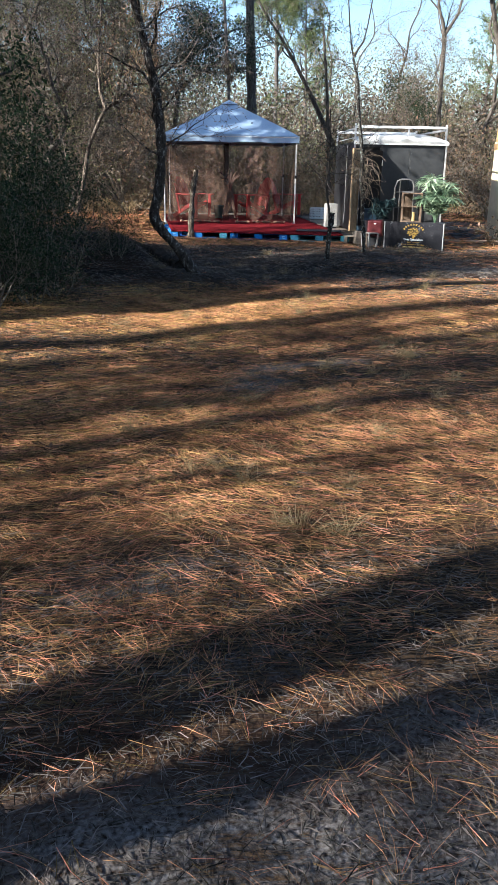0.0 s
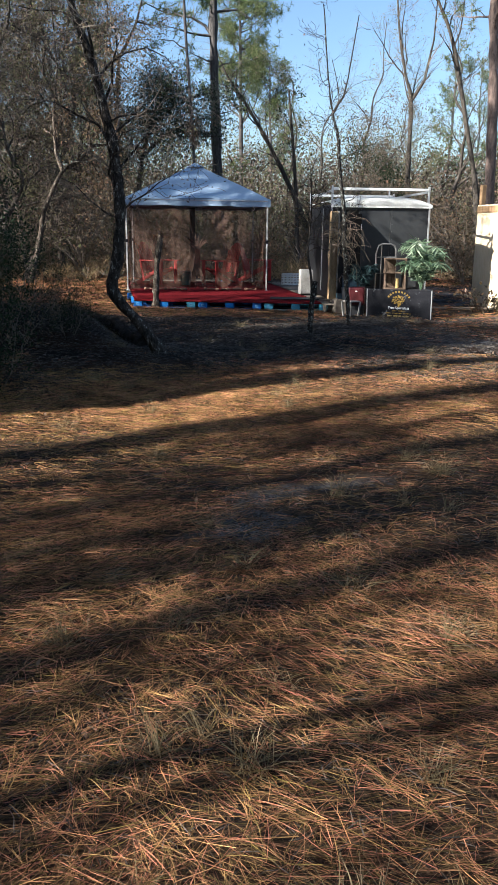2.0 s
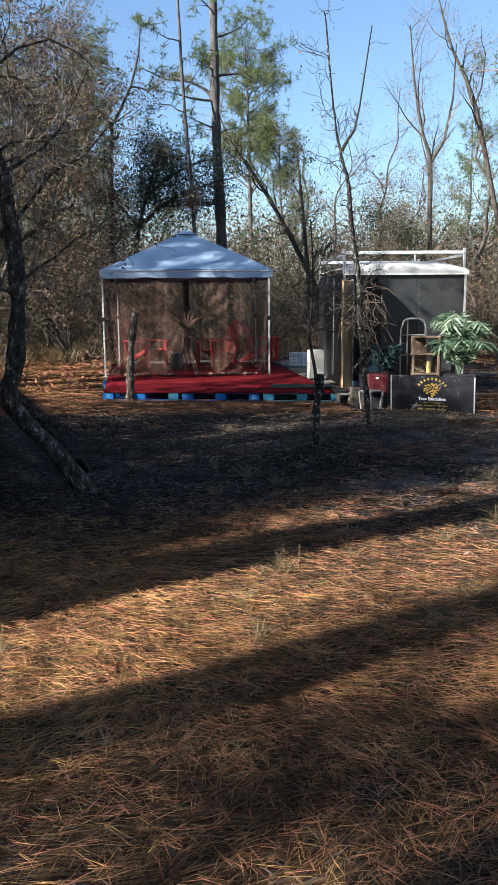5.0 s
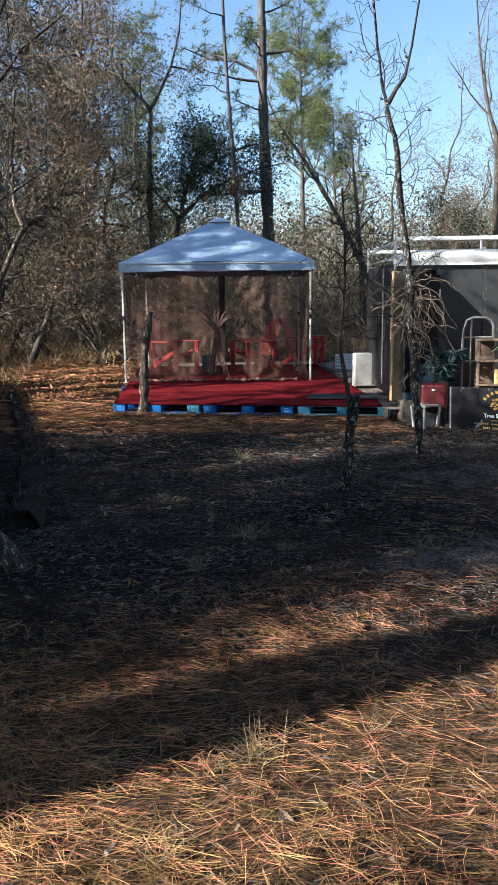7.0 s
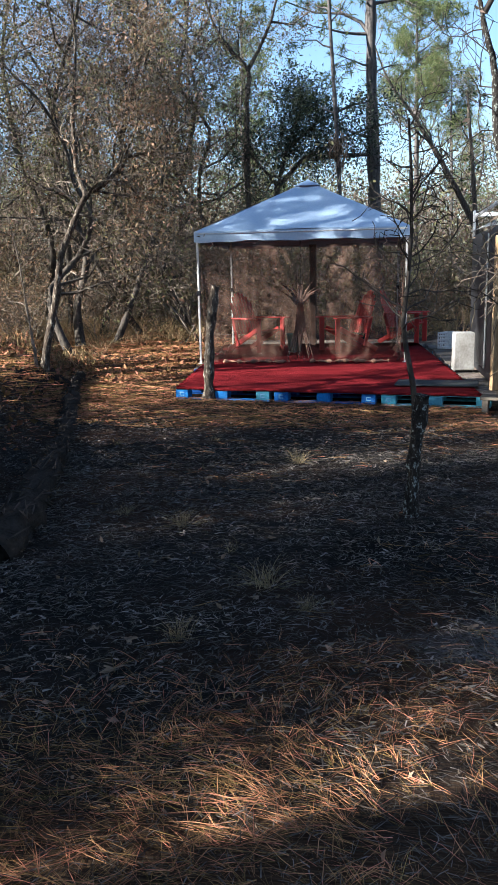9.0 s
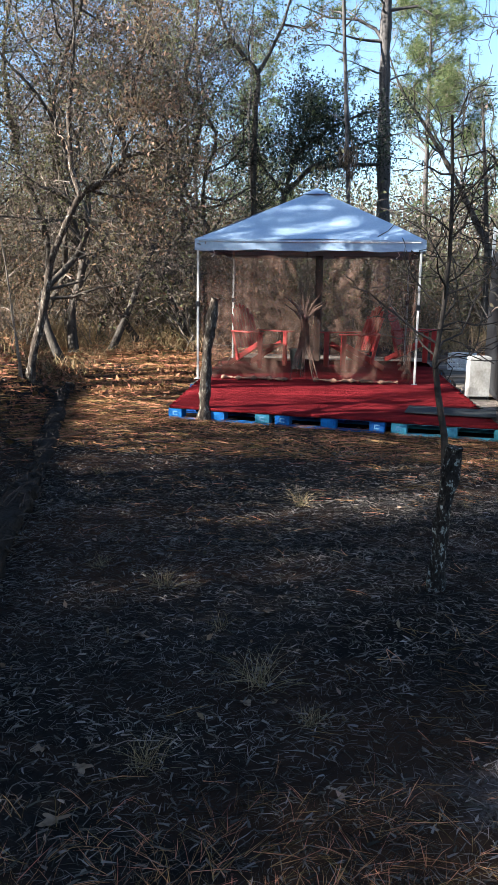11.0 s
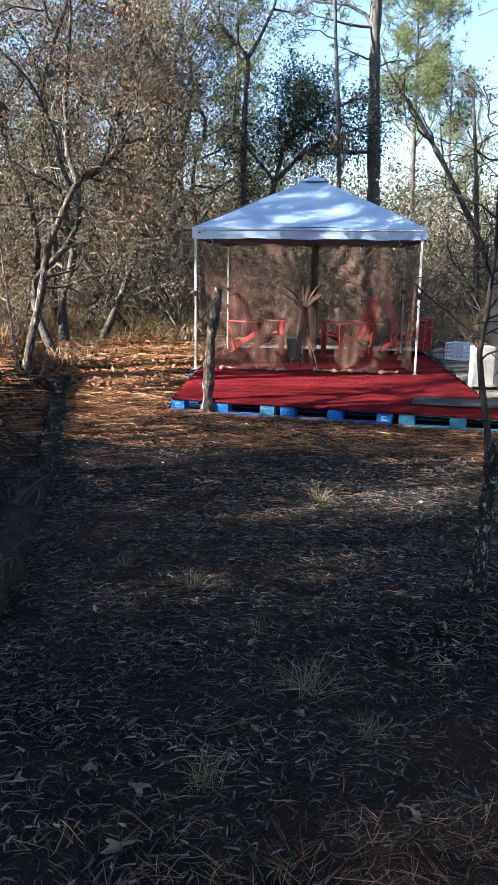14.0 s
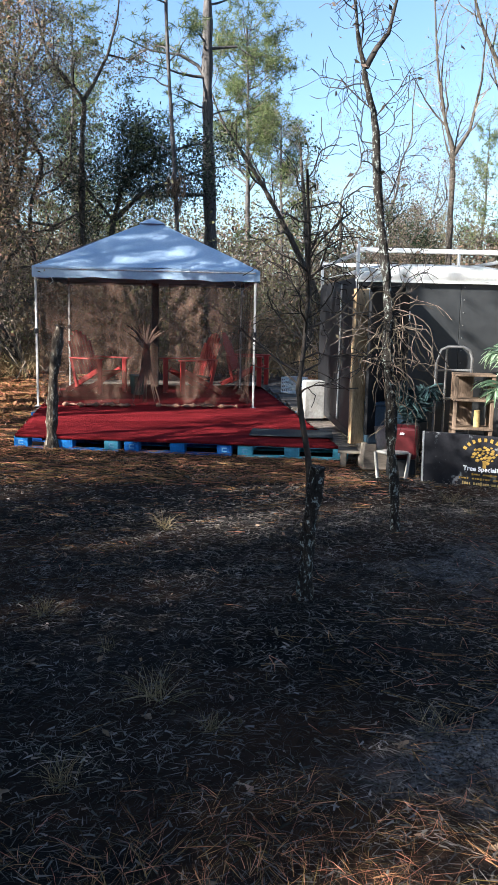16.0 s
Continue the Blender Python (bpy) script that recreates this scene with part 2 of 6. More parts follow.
M_NEEDLE = leafy("pine_needle", (0.15, 0.175, 0.075), (0.05, 0.07, 0.03), glow=0.4)


# ---- mesh helpers ----
def mesh_from(name, verts, faces, mat, smooth=False):
    me = bpy.data.meshes.new(name)
    me.from_pydata(verts, [], faces)
    if smooth:
        me.polygons.foreach_set("use_smooth", [True] * len(me.polygons))
    me.materials.append(mat)
    me.update()
    return me


def thing(name, m, label, category, group="", kind=""):
    ob = new(name)
    ob.empty_display_size = 0.1
    ob.matrix_basis = m
    return tagged(ob, label, category, group, kind)


def part(name, data, material_, parent, label=""):
    """Links a bmesh or a mesh as one mesh object under a thing or a part."""
    if isinstance(data, bmesh.types.BMesh):
        me = bpy.data.meshes.new(name)
        data.to_mesh(me)
        data.free()
        me.materials.append(material_)
    else:
        me = data
    ob = new(name, me)
    ob.parent = parent
    if label:
        ob["label"] = label
    return ob


def add_box(bm, size, m=Matrix(), bevel=0.0, segments=2):
    got = bmesh.ops.create_cube(bm, size=1.0, matrix=m @ Matrix.Diagonal((*size, 1)))
    if bevel:
        edges = {e for v in got["verts"] for e in v.link_edges}
        bmesh.ops.bevel(bm, geom=list(edges), offset=bevel, segments=segments, affect='EDGES', profile=0.5)
    return bm


def box(size, m=Matrix(), bevel=0.0, segments=2):
    return add_box(bmesh.new(), size, m, bevel, segments)


def smooth_path(pts, radii, k=5, rough=0.0):
    """More points along a path, rounded through the given ones, with small swellings."""
    out, rad = [], []
    n = len(pts)
    for i in range(n - 1):
        p0, p1, p2, p3 = pts[max(i - 1, 0)], pts[i], pts[i + 1], pts[min(i + 2, n - 1)]
        for j in range(k):
            t = j / k
            q = 0.5 * ((2 * p1) + (p2 - p0) * t + (2 * p0 - 5 * p1 + 4 * p2 - p3) * t * t + (3 * p1 - p0 - 3 * p2 + p3) * t ** 3)
            r = radii[i] + (radii[i + 1] - radii[i]) * t
            out.append(q)
            rad.append(r * (1 + rough * noise.noise(q * 7 + Vector((3, 1, 5)))))
    return out + [pts[-1]], rad + [radii[-1]]


def tubes(lines, sides=5):
    """Tapered tubes along polylines; lines: (points, radii, sides)."""
    verts, faces = [], []
    for pts, radii, k in lines:
        up = Vector((0.31, 0.17, 0.93)).normalized()
        start = len(verts)
        n = len(pts)
        for i in range(n):
            a, b = pts[max(i - 1, 0)], pts[min(i + 1, n - 1)]
            d = (b - a)
            if d.length < 1e-6:
                d = Vector((0, 0, 1))
            d.normalize()
            side = d.cross(up)
            if side.length < 0.05:
                side = d.cross(Vector((1, 0, 0)))
            side.normalize()
            other = d.cross(side)
            for j in range(k):
                ang = 2 * math.pi * j / k
                verts.append(tuple(pts[i] + (side * math.cos(ang) + other * math.sin(ang)) * radii[i]))
        for i in range(n - 1):
            for j in range(k):
                a, b = start + i * k + j, start + i * k + (j + 1) % k
                faces.append((a, b, b + k, a + k))
        faces.append(tuple(range(start, start + k)))
        faces.append(tuple(range(start + (n - 1) * k + k - 1, start + (n - 1) * k - 1, -1)))
    return verts, faces


def tube(pts, r, sides=8):
    """One round bar of even thickness as a bmesh."""
    pts = [Vector(p) for p in pts]
    v, f = tubes([(pts, [r] * len(pts), sides)])
    bm = bmesh.new()
    vs = [bm.verts.new(p) for p in v]
    for face in f:
        bm.faces.new([vs[i] for i in face])
    for face in bm.faces:
        face.smooth = True
    return bm


def blades(bases, dirs, lengths, widths, bend, mat, name, rng):
    """Many thin bent blades as one mesh (arrays of equal length)."""
    n = len(bases)
    side = np.cross(dirs, rng.normal(size=(n, 3)))
    side /= np.linalg.norm(side, axis=1)[:, None] + 1e-9
    w = side * (widths / 2)[:, None]
    mid = bases + dirs * (lengths * 0.55)[:, None] + bend * 0.35
    tip = bases + dirs * lengths[:, None] + bend
    v = np.stack([bases - w, bases + w, mid + w * 0.8, mid - w * 0.8, tip], axis=1).reshape(-1, 3)
    idx = np.arange(n)[:, None] * 5
    quads = np.hstack([idx, idx + 1, idx + 2, idx + 3])
    tris = np.hstack([idx + 3, idx + 2, idx + 4])
    loops = np.hstack([quads, tris]).reshape(-1)
    me = bpy.data.meshes.new(name)
    me.vertices.add(len(v))
    me.vertices.foreach_set("co", v.reshape(-1).astype(np.float32))
    me.loops.add(len(loops))
    me.loops.foreach_set("vertex_index", loops.astype(np.int32))
    me.polygons.add(2 * n)
    starts = np.stack([np.arange(n) * 7, np.arange(n) * 7 + 4], axis=1).reshape(-1)
    me.polygons.foreach_set("loop_start", starts.astype(np.int32))
    me.update(calc_edges=True)
    me.materials.append(mat)
    return me


def leaves(points, size, mat, name, rng, aspect=0.45, droop=0.3):
    """Small pointed leaves at the given points, as one mesh."""
    pts = np.array(points, dtype=float)
    n = len(pts)
    d = rng.normal(size=(n, 3))
    d[:, 2] -= droop
    d /= np.linalg.norm(d, axis=1)[:, None]
    s = np.cross(d, rng.normal(size=(n, 3)))
    s /= np.linalg.norm(s, axis=1)[:, None] + 1e-9
    ln = size * rng.uniform(0.6, 1.4, n)[:, None]
    nrm = np.cross(d, s)
    a, c = pts, pts + d * ln
    m1 = pts + d * ln * 0.45 + s * ln * aspect / 2 + nrm * ln * 0.08
    m2 = pts + d * ln * 0.45 - s * ln * aspect / 2 + nrm * ln * 0.08
    v = np.stack([a, m1, c, m2], axis=1).reshape(-1, 3)
    me = bpy.data.meshes.new(name)
    me.vertices.add(4 * n)
    me.vertices.foreach_set("co", v.reshape(-1).astype(np.float32))
    me.loops.add(4 * n)
    me.loops.foreach_set("vertex_index", np.arange(4 * n, dtype=np.int32))
    me.polygons.add(n)
    me.polygons.foreach_set("loop_start", (np.arange(n) * 4).astype(np.int32))
    me.update(calc_edges=True)
    me.materials.append(mat)
    return me


# ---- ground ----
def sstep(a, b, x):
    t = np.clip((x - a) / (b - a), 0, 1)
    return t * t * (3 - 2 * t)


def ground_z(x, y):
    """Height of the forest floor: nearly level, a low bank along the clearing's west side."""
    x, y = np.asarray(x, float), np.asarray(y, float)
    edge = np.where(y < -1.0, 0.1 - 0.26 * (y + 7.5), -1.6 - 0.45 * (y + 1.0))
    bank = 0.42 * sstep(0.0, 0.7, edge - x) * sstep(-9.8, -7.6, y)
    roll = 0.035 * np.sin(0.9 * x + 0.4 * y) * np.sin(0.7 * y - 0.3 * x + 1) + 0.015 * np.sin(2.9 * x + 1.3 * y) * np.sin(3.1 * y - 0.8 * x)
    mound = 0.12 * np.exp(-((x - 2.5) ** 2 + (y + 7.6) ** 2) / 0.8) + 0.08 * np.exp(-((x - 0.5) ** 2 + (y + 9.0) ** 2) / 0.6) + 0.06 * np.exp(-((x - 3.3) ** 2 + (y + 6.4) ** 2) / 0.6)
    flat = 1 - 0.9 * sstep(-4.2, -3.2, y) * sstep(5.0, 3.5, y) * sstep(-0.8, -0.2, x) * sstep(8.0, 5.5, x)
    far = sstep(12, 60, np.hypot(x - 2, y + 5))
    return bank + (roll + mound) * flat + far * 0.6 * np.sin(0.05 * x) * np.cos(0.06 * y)


def axis_steps(lo, hi, fine, reach):
    mid = list(np.arange(lo, hi + 1e-6, fine))
    out, step, p = [], fine, hi
    while p < reach:
        step *= 1.35
        p += step
        out.append(p)
    low, step, p = [], fine, lo
    while p > -reach:
        step *= 1.35
        p -= step
        low.append(p)
    return np.array(low[::-1] + mid + out)


gx, gy = axis_steps(-6, 10, 0.11, 400), axis_steps(-20, 6, 0.11, 400)
GX, GY = np.meshgrid(gx, gy)
rng0 = np.random.default_rng(3)
near = (np.abs(GX - 2) < 9) & (np.abs(GY + 7) < 14)
GZ = ground_z(GX, GY) + np.where(near, rng0.normal(0, 0.006, GX.shape), 0)
nx, ny = len(gx), len(gy)
gverts = np.stack([GX, GY, GZ], axis=-1).reshape(-1, 3)
cell = (np.arange(ny - 1)[:, None] * nx + np.arange(nx - 1)[None, :]).reshape(-1)
gfaces = np.stack([cell, cell + 1, cell + nx + 1, cell + nx], axis=1)
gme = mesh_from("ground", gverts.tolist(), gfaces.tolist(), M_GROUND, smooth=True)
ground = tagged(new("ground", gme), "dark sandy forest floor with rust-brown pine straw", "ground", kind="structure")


def gz(x, y):
    return float(ground_z(x, y))


# ---- trees ----
def wobble(rng, d, amount):
    v = d + Vector(rng.normal(0, amount, 3))
    return v.normalized()


def limb(rng, start, d, length, r0, r1, n, bend, lift=0.0):
    pts, p = [start.copy()], start.copy()
    for i in range(n):
        d = wobble(rng, d, bend)
        d = (d + Vector((0, 0, lift))).normalized()
        p = p + d * (length / n)
        pts.append(p.copy())
    return pts, [r0 + (r1 - r0) * i / n for i in range(n + 1)], d


def branching(rng, pts, radii, level, spec, out, tips, thin=0.022):
    """Sends side limbs off a limb, and theirs in turn; collects tubes and twig points."""
    if level >= len(spec):
        return
    count, length, spread, bend, lift, first = spec[level]
    total = len(pts) - 1
    for k in range(count):
        f = first + (1 - first) * (k + rng.uniform(0, 1)) / count
        i = min(int(f * total), total - 1)
        t = f * total - i
        p = pts[i].lerp(pts[i + 1], min(max(t, 0), 1))
        r = (radii[i] + (radii[i + 1] - radii[i]) * t)
        axis = (pts[i + 1] - pts[i]).normalized()
        side = Vector(rng.normal(0, 1, 3))
        side = (side - axis * side.dot(axis)).normalized()
        d = (axis * math.cos(spread) + side * math.sin(spread)).normalized()
        ln = length * rng.uniform(0.6, 1.25) * (1.15 - 0.5 * f)
        n = 5 if level == 0 else (4 if level == 1 else 3)
        q, rr, _ = limb(rng, p, d, ln, min(r * 0.6, thin * ln + 0.002), 0.0025, n, bend, lift)
        out.append((q, rr, 5 if level == 0 else 3))
        if level == len(spec) - 1:
            tips.extend(q[1:])
        branching(rng, q, rr, level + 1, spec, out, tips, thin)


def tree_meshes(name, seed, trunk, spec, bark, leaf_mat, leaf_count, leaf_size, spread=0.16, sides=8, kind="leaf", aspect=0.45, extra=(), thin=0.022):
    """trunk: (points, radii). Returns meshes of the trunk with its limbs, the fine twigs and the foliage."""
    rng = np.random.default_rng(seed)
    kind = "needle" if leaf_mat is M_NEEDLE else "leaf"
    pts = [Vector(p) for p in trunk[0]]
    out, tips = [(*(smooth_path(pts, list(trunk[1]), 6, 0.35) if sides > 8 else smooth_path(pts, list(trunk[1]), 3, 0.15)), sides)], []
    for e_pts, e_r in extra:
        e_pts = [Vector(p) for p in e_pts]
        out.append((e_pts, list(e_r), 6))
        branching(rng, e_pts, list(e_r), 1, spec, out, tips, thin)
    branching(rng, pts, list(trunk[1]), 0, spec, out, tips, thin)
    thick = [o for o in out if o[2] > 3]
    thin_lines = [o for o in out if o[2] == 3]
    tv, tf = tubes(thick[:1])
    if sides > 8:
        tv = [tuple(Vector(p) + 0.010 * noise.noise_vector(Vector(p) * 16)) for p in tv]
    res = [("trunk", mesh_from(name + "_trunk", tv, tf, bark, True))]
    if len(thick) > 1:
        res.append(("bough", mesh_from(name + "_bough", *tubes(thick[1:]), M_TWIG_DARK if bark is M_BARK_DARK else bark, True)))
    if thin_lines:
        res.append(("twig_mass", mesh_from(name + "_twigs", *tubes(thin_lines), M_TWIG_DARK if bark is M_BARK_DARK else M_TWIG)))
    if leaf_count and tips:
        tip = np.array([tuple(t) for t in tips])
        if kind == "leaf":
            pick = tip[rng.integers(0, len(tip), leaf_count)] + rng.normal(0, spread, (leaf_count, 3))
            res.append(("crown", leaves(pick, leaf_size, leaf_mat, name + "_crown", rng, aspect)))
        else:
            tufts = tip[rng.integers(0, len(tip), leaf_count // 14)] + rng.normal(0, spread * 0.5, (leaf_count // 14, 3))
            base = np.repeat(tufts, 14, axis=0)
            d = rng.normal(size=base.shape) + np.array([0, 0, 0.35])
            d /= np.linalg.norm(d, axis=1)[:, None]
            n = len(base)
            res.append(("crown", blades(base, d, np.full(n, leaf_size) * rng.uniform(0.6, 1.1, n), np.full(n, 0.016), np.c_[np.zeros((n, 2)), rng.uniform(-0.08, 0, n)], leaf_mat, name + "_crown", rng)))
    return res


def plant_tree(name, meshes, m, label, category="tree", group=""):
    ob = thing(name, m, label, category, group)
    for pname, me in meshes:
        child = part(pname, me, None, ob)
        if pname in ("bough", "twig_mass", "crown", "undergrowth", "foliage"):
            child["kind"] = "stuff"
    return ob


def at_ground(x, y, rz=0, s=1.0, sink=0.04):
    return pose(x, y, gz(x, y) - sink, 0, 0, rz) @ Matrix.Scale(s, 4)


def crooked(rng, height, lean=(0, 0), n=8, amp=0.12, r0=0.12, r1=0.02):
    pts, rad = [], []
    ox, oy = 0.0, 0.0
    for i in range(n + 1):
        f = i / n
        if i:
            ox += rng.normal(0, amp)
            oy += rng.normal(0, amp)
        pts.append((ox + lean[0] * f, oy + lean[1] * f, height * f))
        rad.append((r0 + (r1 - r0) * f ** 0.8) * (1.25 if i == 0 else 1))
    return pts, rad


rt = np.random.default_rng(11)
KINDS = {}
# tall pines: bare pole, limbs high up
for k in range(3):
    KINDS["pine", k] = tree_meshes("pine", 20 + k, crooked(rt, 17 + 2 * k, n=12, amp=0.05, r0=0.19, r1=0.05), [(16, 2.6, 1.3, 0.22, 0.05, 0.42), (7, 0.9, 0.8, 0.25, 0.06, 0.3)], M_BARK_PINE, M_NEEDLE, 9800, 0.24, kind="needle", spread=0.2)
# younger pines with a full crown
for k in range(2):
    KINDS["young_pine", k] = tree_meshes("young_pine", 30 + k, crooked(rt, 11 + k, n=9, amp=0.06, r0=0.12, r1=0.02), [(22, 1.9, 1.2, 0.2, 0.08, 0.3), (7, 0.7, 0.8, 0.25, 0.1, 0.25)], M_BARK_PINE, M_NEEDLE, 8400, 0.26, kind="needle", spread=0.25)
# scrub oaks that keep brown leaves
for k in range(4):
    KINDS["oak", k] = tree_meshes("oak", 40 + k, crooked(rt, 6.5 + k, n=8, amp=0.22, r0=0.11, r1=0.02), [(11, 2.4, 0.95, 0.28, 0.06, 0.18), (8, 1.0, 0.8, 0.3, 0.03, 0.15), (4, 0.42, 0.8, 0.3, 0.0, 0.1)], M_BARK_OAK, (M_LEAF_BROWN, M_LEAF_OLIVE)[k % 2], 9000, 0.052)
# bare hardwoods
for k in range(3):
    KINDS["bare", k] = tree_meshes("bare", 60 + k, crooked(rt, 9 + k, n=9, amp=0.2, r0=0.12, r1=0.02), [(10, 3.0, 0.75, 0.2, 0.08, 0.35), (8, 1.2, 0.7, 0.25, 0.05, 0.2), (5, 0.5, 0.7, 0.25, 0.0, 0.15)], M_BARK_OAK, M_LEAF_OLIVE, 700, 0.07)
# evergreen oaks with a dense dark crown
for k in range(2):
    KINDS["evergreen", k] = tree_meshes("evergreen", 70 + k, crooked(rt, 6 + k, n=7, amp=0.15, r0=0.13, r1=0.03), [(14, 2.2, 1.05, 0.25, 0.04, 0.3), (9, 0.9, 0.8, 0.3, 0.0, 0.2), (3, 0.4, 0.8, 0.3, 0, 0.2)], M_BARK_OAK, M_LEAF_DARK, 9000, 0.10, spread=0.22)
# oaks and hardwoods of the north side, with winding limbs
rc = np.random.default_rng(12)
for k in range(4):
    KINDS["winding_oak", k] = tree_meshes("winding_oak", 140 + k, crooked(rc, 6.5 + k, n=9, amp=0.34, r0=0.09, r1=0.015), [(13, 2.7, 1.0, 0.4, 0.05, 0.16), (8, 1.1, 0.85, 0.42, 0.02, 0.12), (4, 0.45, 0.8, 0.4, -0.03, 0.1)], M_BARK_OAK, (M_LEAF_BROWN, M_LEAF_OLIVE, M_LEAF_BROWN, M_LEAF_BROWN)[k], 10000, 0.06, spread=0.13)
for k in range(3):
    KINDS["winding_bare", k] = tree_meshes("winding_bare", 160 + k, crooked(rc, 9 + k, n=10, amp=0.27, r0=0.11, r1=0.015), [(12, 3.0, 0.8, 0.32, 0.08, 0.28), (8, 1.2, 0.75, 0.36, 0.05, 0.15), (5, 0.5, 0.7, 0.35, 0.0, 0.15)], M_BARK_OAK, M_LEAF_OLIVE, 1600, 0.07)


def shrub(seed, height, stems, leaf_mat, count, size, name="shrub"):
    rng = np.random.default_rng(seed)
    out, tips = [], []
    for _ in range(stems):
        a = rng.uniform(0, 2 * math.pi)
        d = Vector((math.cos(a) * 0.5, math.sin(a) * 0.5, 1)).normalized()
        q, rr, _ = limb(rng, Vector((math.cos(a) * 0.15, math.sin(a) * 0.15, 0)), d, height * rng.uniform(0.6, 1.1), 0.018, 0.004, 5, 0.22, 0.02)
        out.append((q, rr, 4))
        branching(rng, q, rr, 1, [None, (7, height * 0.4, 0.8, 0.3, 0.0, 0.1), (4, height * 0.18, 0.8, 0.3, 0.0, 0.1)], out, tips)
    res = [("undergrowth", mesh_from(name + "_stems", *tubes(out), M_TWIG))]
    tip = np.array([tuple(t) for t in tips])
    pick = tip[rng.integers(0, len(tip), count)] + rng.normal(0, 0.1, (count, 3))
    pick[:, 2] = np.abs(pick[:, 2])
    res.append(("foliage", leaves(pick, size, leaf_mat, name + "_foliage", rng)))
    return res


for k, (mat, cnt) in enumerate(((M_LEAF_SUNLIT, 1500), (M_LEAF_OLIVE, 1300), (M_LEAF_SUNLIT, 900), (M_LEAF_DARK, 3200))):
    KINDS["shrub", k] = shrub(90 + k, 2.0 + 0.3 * k, 7, mat, cnt, 0.075)

LABELS = {
    "pine": ("pine_tree", "tall longleaf pine with a bare grey-brown trunk", "pine tree"),
    "young_pine": ("pine_tree", "young pine with a full green needle crown", "pine tree"),
    "oak": ("oak_tree", "crooked scrub oak keeping dry brown winter leaves", "tree"),
    "bare": ("bare_tree", "leafless grey hardwood tree with fine twigs", "tree"),
    "winding_oak": ("oak_tree", "scrub oak with winding limbs and dry brown leaves", "tree"),
    "winding_bare": ("bare_tree", "leafless hardwood with winding limbs and fine twigs", "tree"),
    "evergreen": ("evergreen_oak", "evergreen oak with a dense dark green crown", "tree"),
    "shrub": ("shrub", "tangled woodland shrub with thin grey stems", "shrub"),
}
MODEL = {}


def put_kind(kind, k, x, y, rz, s):
    name, label, cat = LABELS[kind]
    m = at_ground(x, y, rz, s)
    if (kind, k) not in MODEL:
        MODEL[kind, k] = plant_tree(name, KINDS[kind, k], m, label, cat, "woods round the clearing")
        return MODEL[kind, k]
    ob = copy_thing(MODEL[kind, k], pose(0, 0, 0))
    ob.matrix_basis = m
    return ob

# ---- particular trees ----
def world_tree(name, seed, pts, r0, r1, spec, bark, leaf, count, size, label, extra=(), spread=0.1, sides=9, thin=0.022):
    base = Vector(pts[0])
    base.z = gz(base.x, base.y) - 0.05
    rel = [tuple(Vector(p) - base) for p in pts]
    rel[0] = (0, 0, 0)
    n = len(rel) - 1
    rad = list(r0) if isinstance(r0, tuple) else [r0 + (r1 - r0) * (i / n) ** 0.8 for i in range(n + 1)]
    rad[0] *= 1.3
    ex = [([tuple(Vector(p) - base) for p in e], [ra + (rb - ra) * i / (len(e) - 1) for i in range(len(e))]) for e, ra, rb in extra]
    ms = tree_meshes(name, seed, (rel, rad), spec, bark, leaf, count, size, spread=spread, extra=ex, sides=sides, thin=thin)
    return plant_tree(name, ms, pose(base.x, base.y, base.z), label)


M_BARK_MOTTLED = material("mottled_bark", (0.06, 0.05, 0.042), (0.014, 0.012, 0.010), scale=26, stretch=(1, 1, 0.5), fine=110, bump=1.0, mix=(0.38, 0.56), blotch=((0.26, 0.25, 0.22), 0.63))
world_tree("leaning_tree", 5, [(0.58, -9.15, 0.05), (0.35, -9.18, 0.38), (0.06, -9.2, 0.74), (0.11, -9.22, 1.06), (0.15, -9.25, 1.39), (0.15, -9.25, 1.7), (0.10, -9.25, 2.2), (0.02, -9.25, 2.54), (-0.08, -9.25, 2.95), (-0.33, -9.25, 3.68), (-0.6, -9.2, 4.6), (-0.75, -9.2, 5.6)], (0.05, 0.06, 0.062, 0.058, 0.056, 0.054, 0.05, 0.045, 0.04, 0.034, 0.026, 0.015), 0.015,
           [(17, 1.25, 0.95, 0.36, 0.0, 0.36), (9, 0.6, 0.8, 0.38, -0.03, 0.12), (5, 0.28, 0.8, 0.38, -0.04, 0.1)], M_BARK_MOTTLED, M_LEAF_BROWN, 1400, 0.035, "leaning tree with mottled lichen-spotted bark and a kinked foot", thin=0.012)
small = world_tree("small_tree", 6, [(2.50, -7.62, 0.1), (2.51, -7.62, 0.39), (2.53, -7.62, 0.59), (2.55, -7.62, 0.77)], (0.034, 0.036, 0.037, 0.04), 0.04,
           [], M_BARK_DARK, M_LEAF_BROWN, 0, 0.05, "dead sapling with a swollen lichen-covered stub and thin stem", thin=0.007,
           extra=[([(2.52, -7.60, 0.6), (2.50, -7.61, 0.82), (2.46, -7.62, 1.01), (2.44, -7.62, 1.15), (2.46, -7.62, 1.34), (2.475, -7.62, 1.6), (2.47, -7.62, 1.86), (2.45, -7.62, 2.16)], 0.017, 0.006)])
rng_s = np.random.default_rng(61)
stem_twigs, stem_tips = [], []
stem = [Vector(p) for p in ((2.44, -7.62, 1.1), (2.46, -7.62, 1.34), (2.475, -7.62, 1.6), (2.47, -7.62, 1.86), (2.45, -7.62, 2.16))]
branching(rng_s, stem, [0.012, 0.011, 0.01, 0.008, 0.005], 0, [(24, 0.42, 1.1, 0.3, 0.05, 0.0), (6, 0.2, 0.85, 0.4, 0.0, 0.15)], stem_twigs, stem_tips, 0.007)
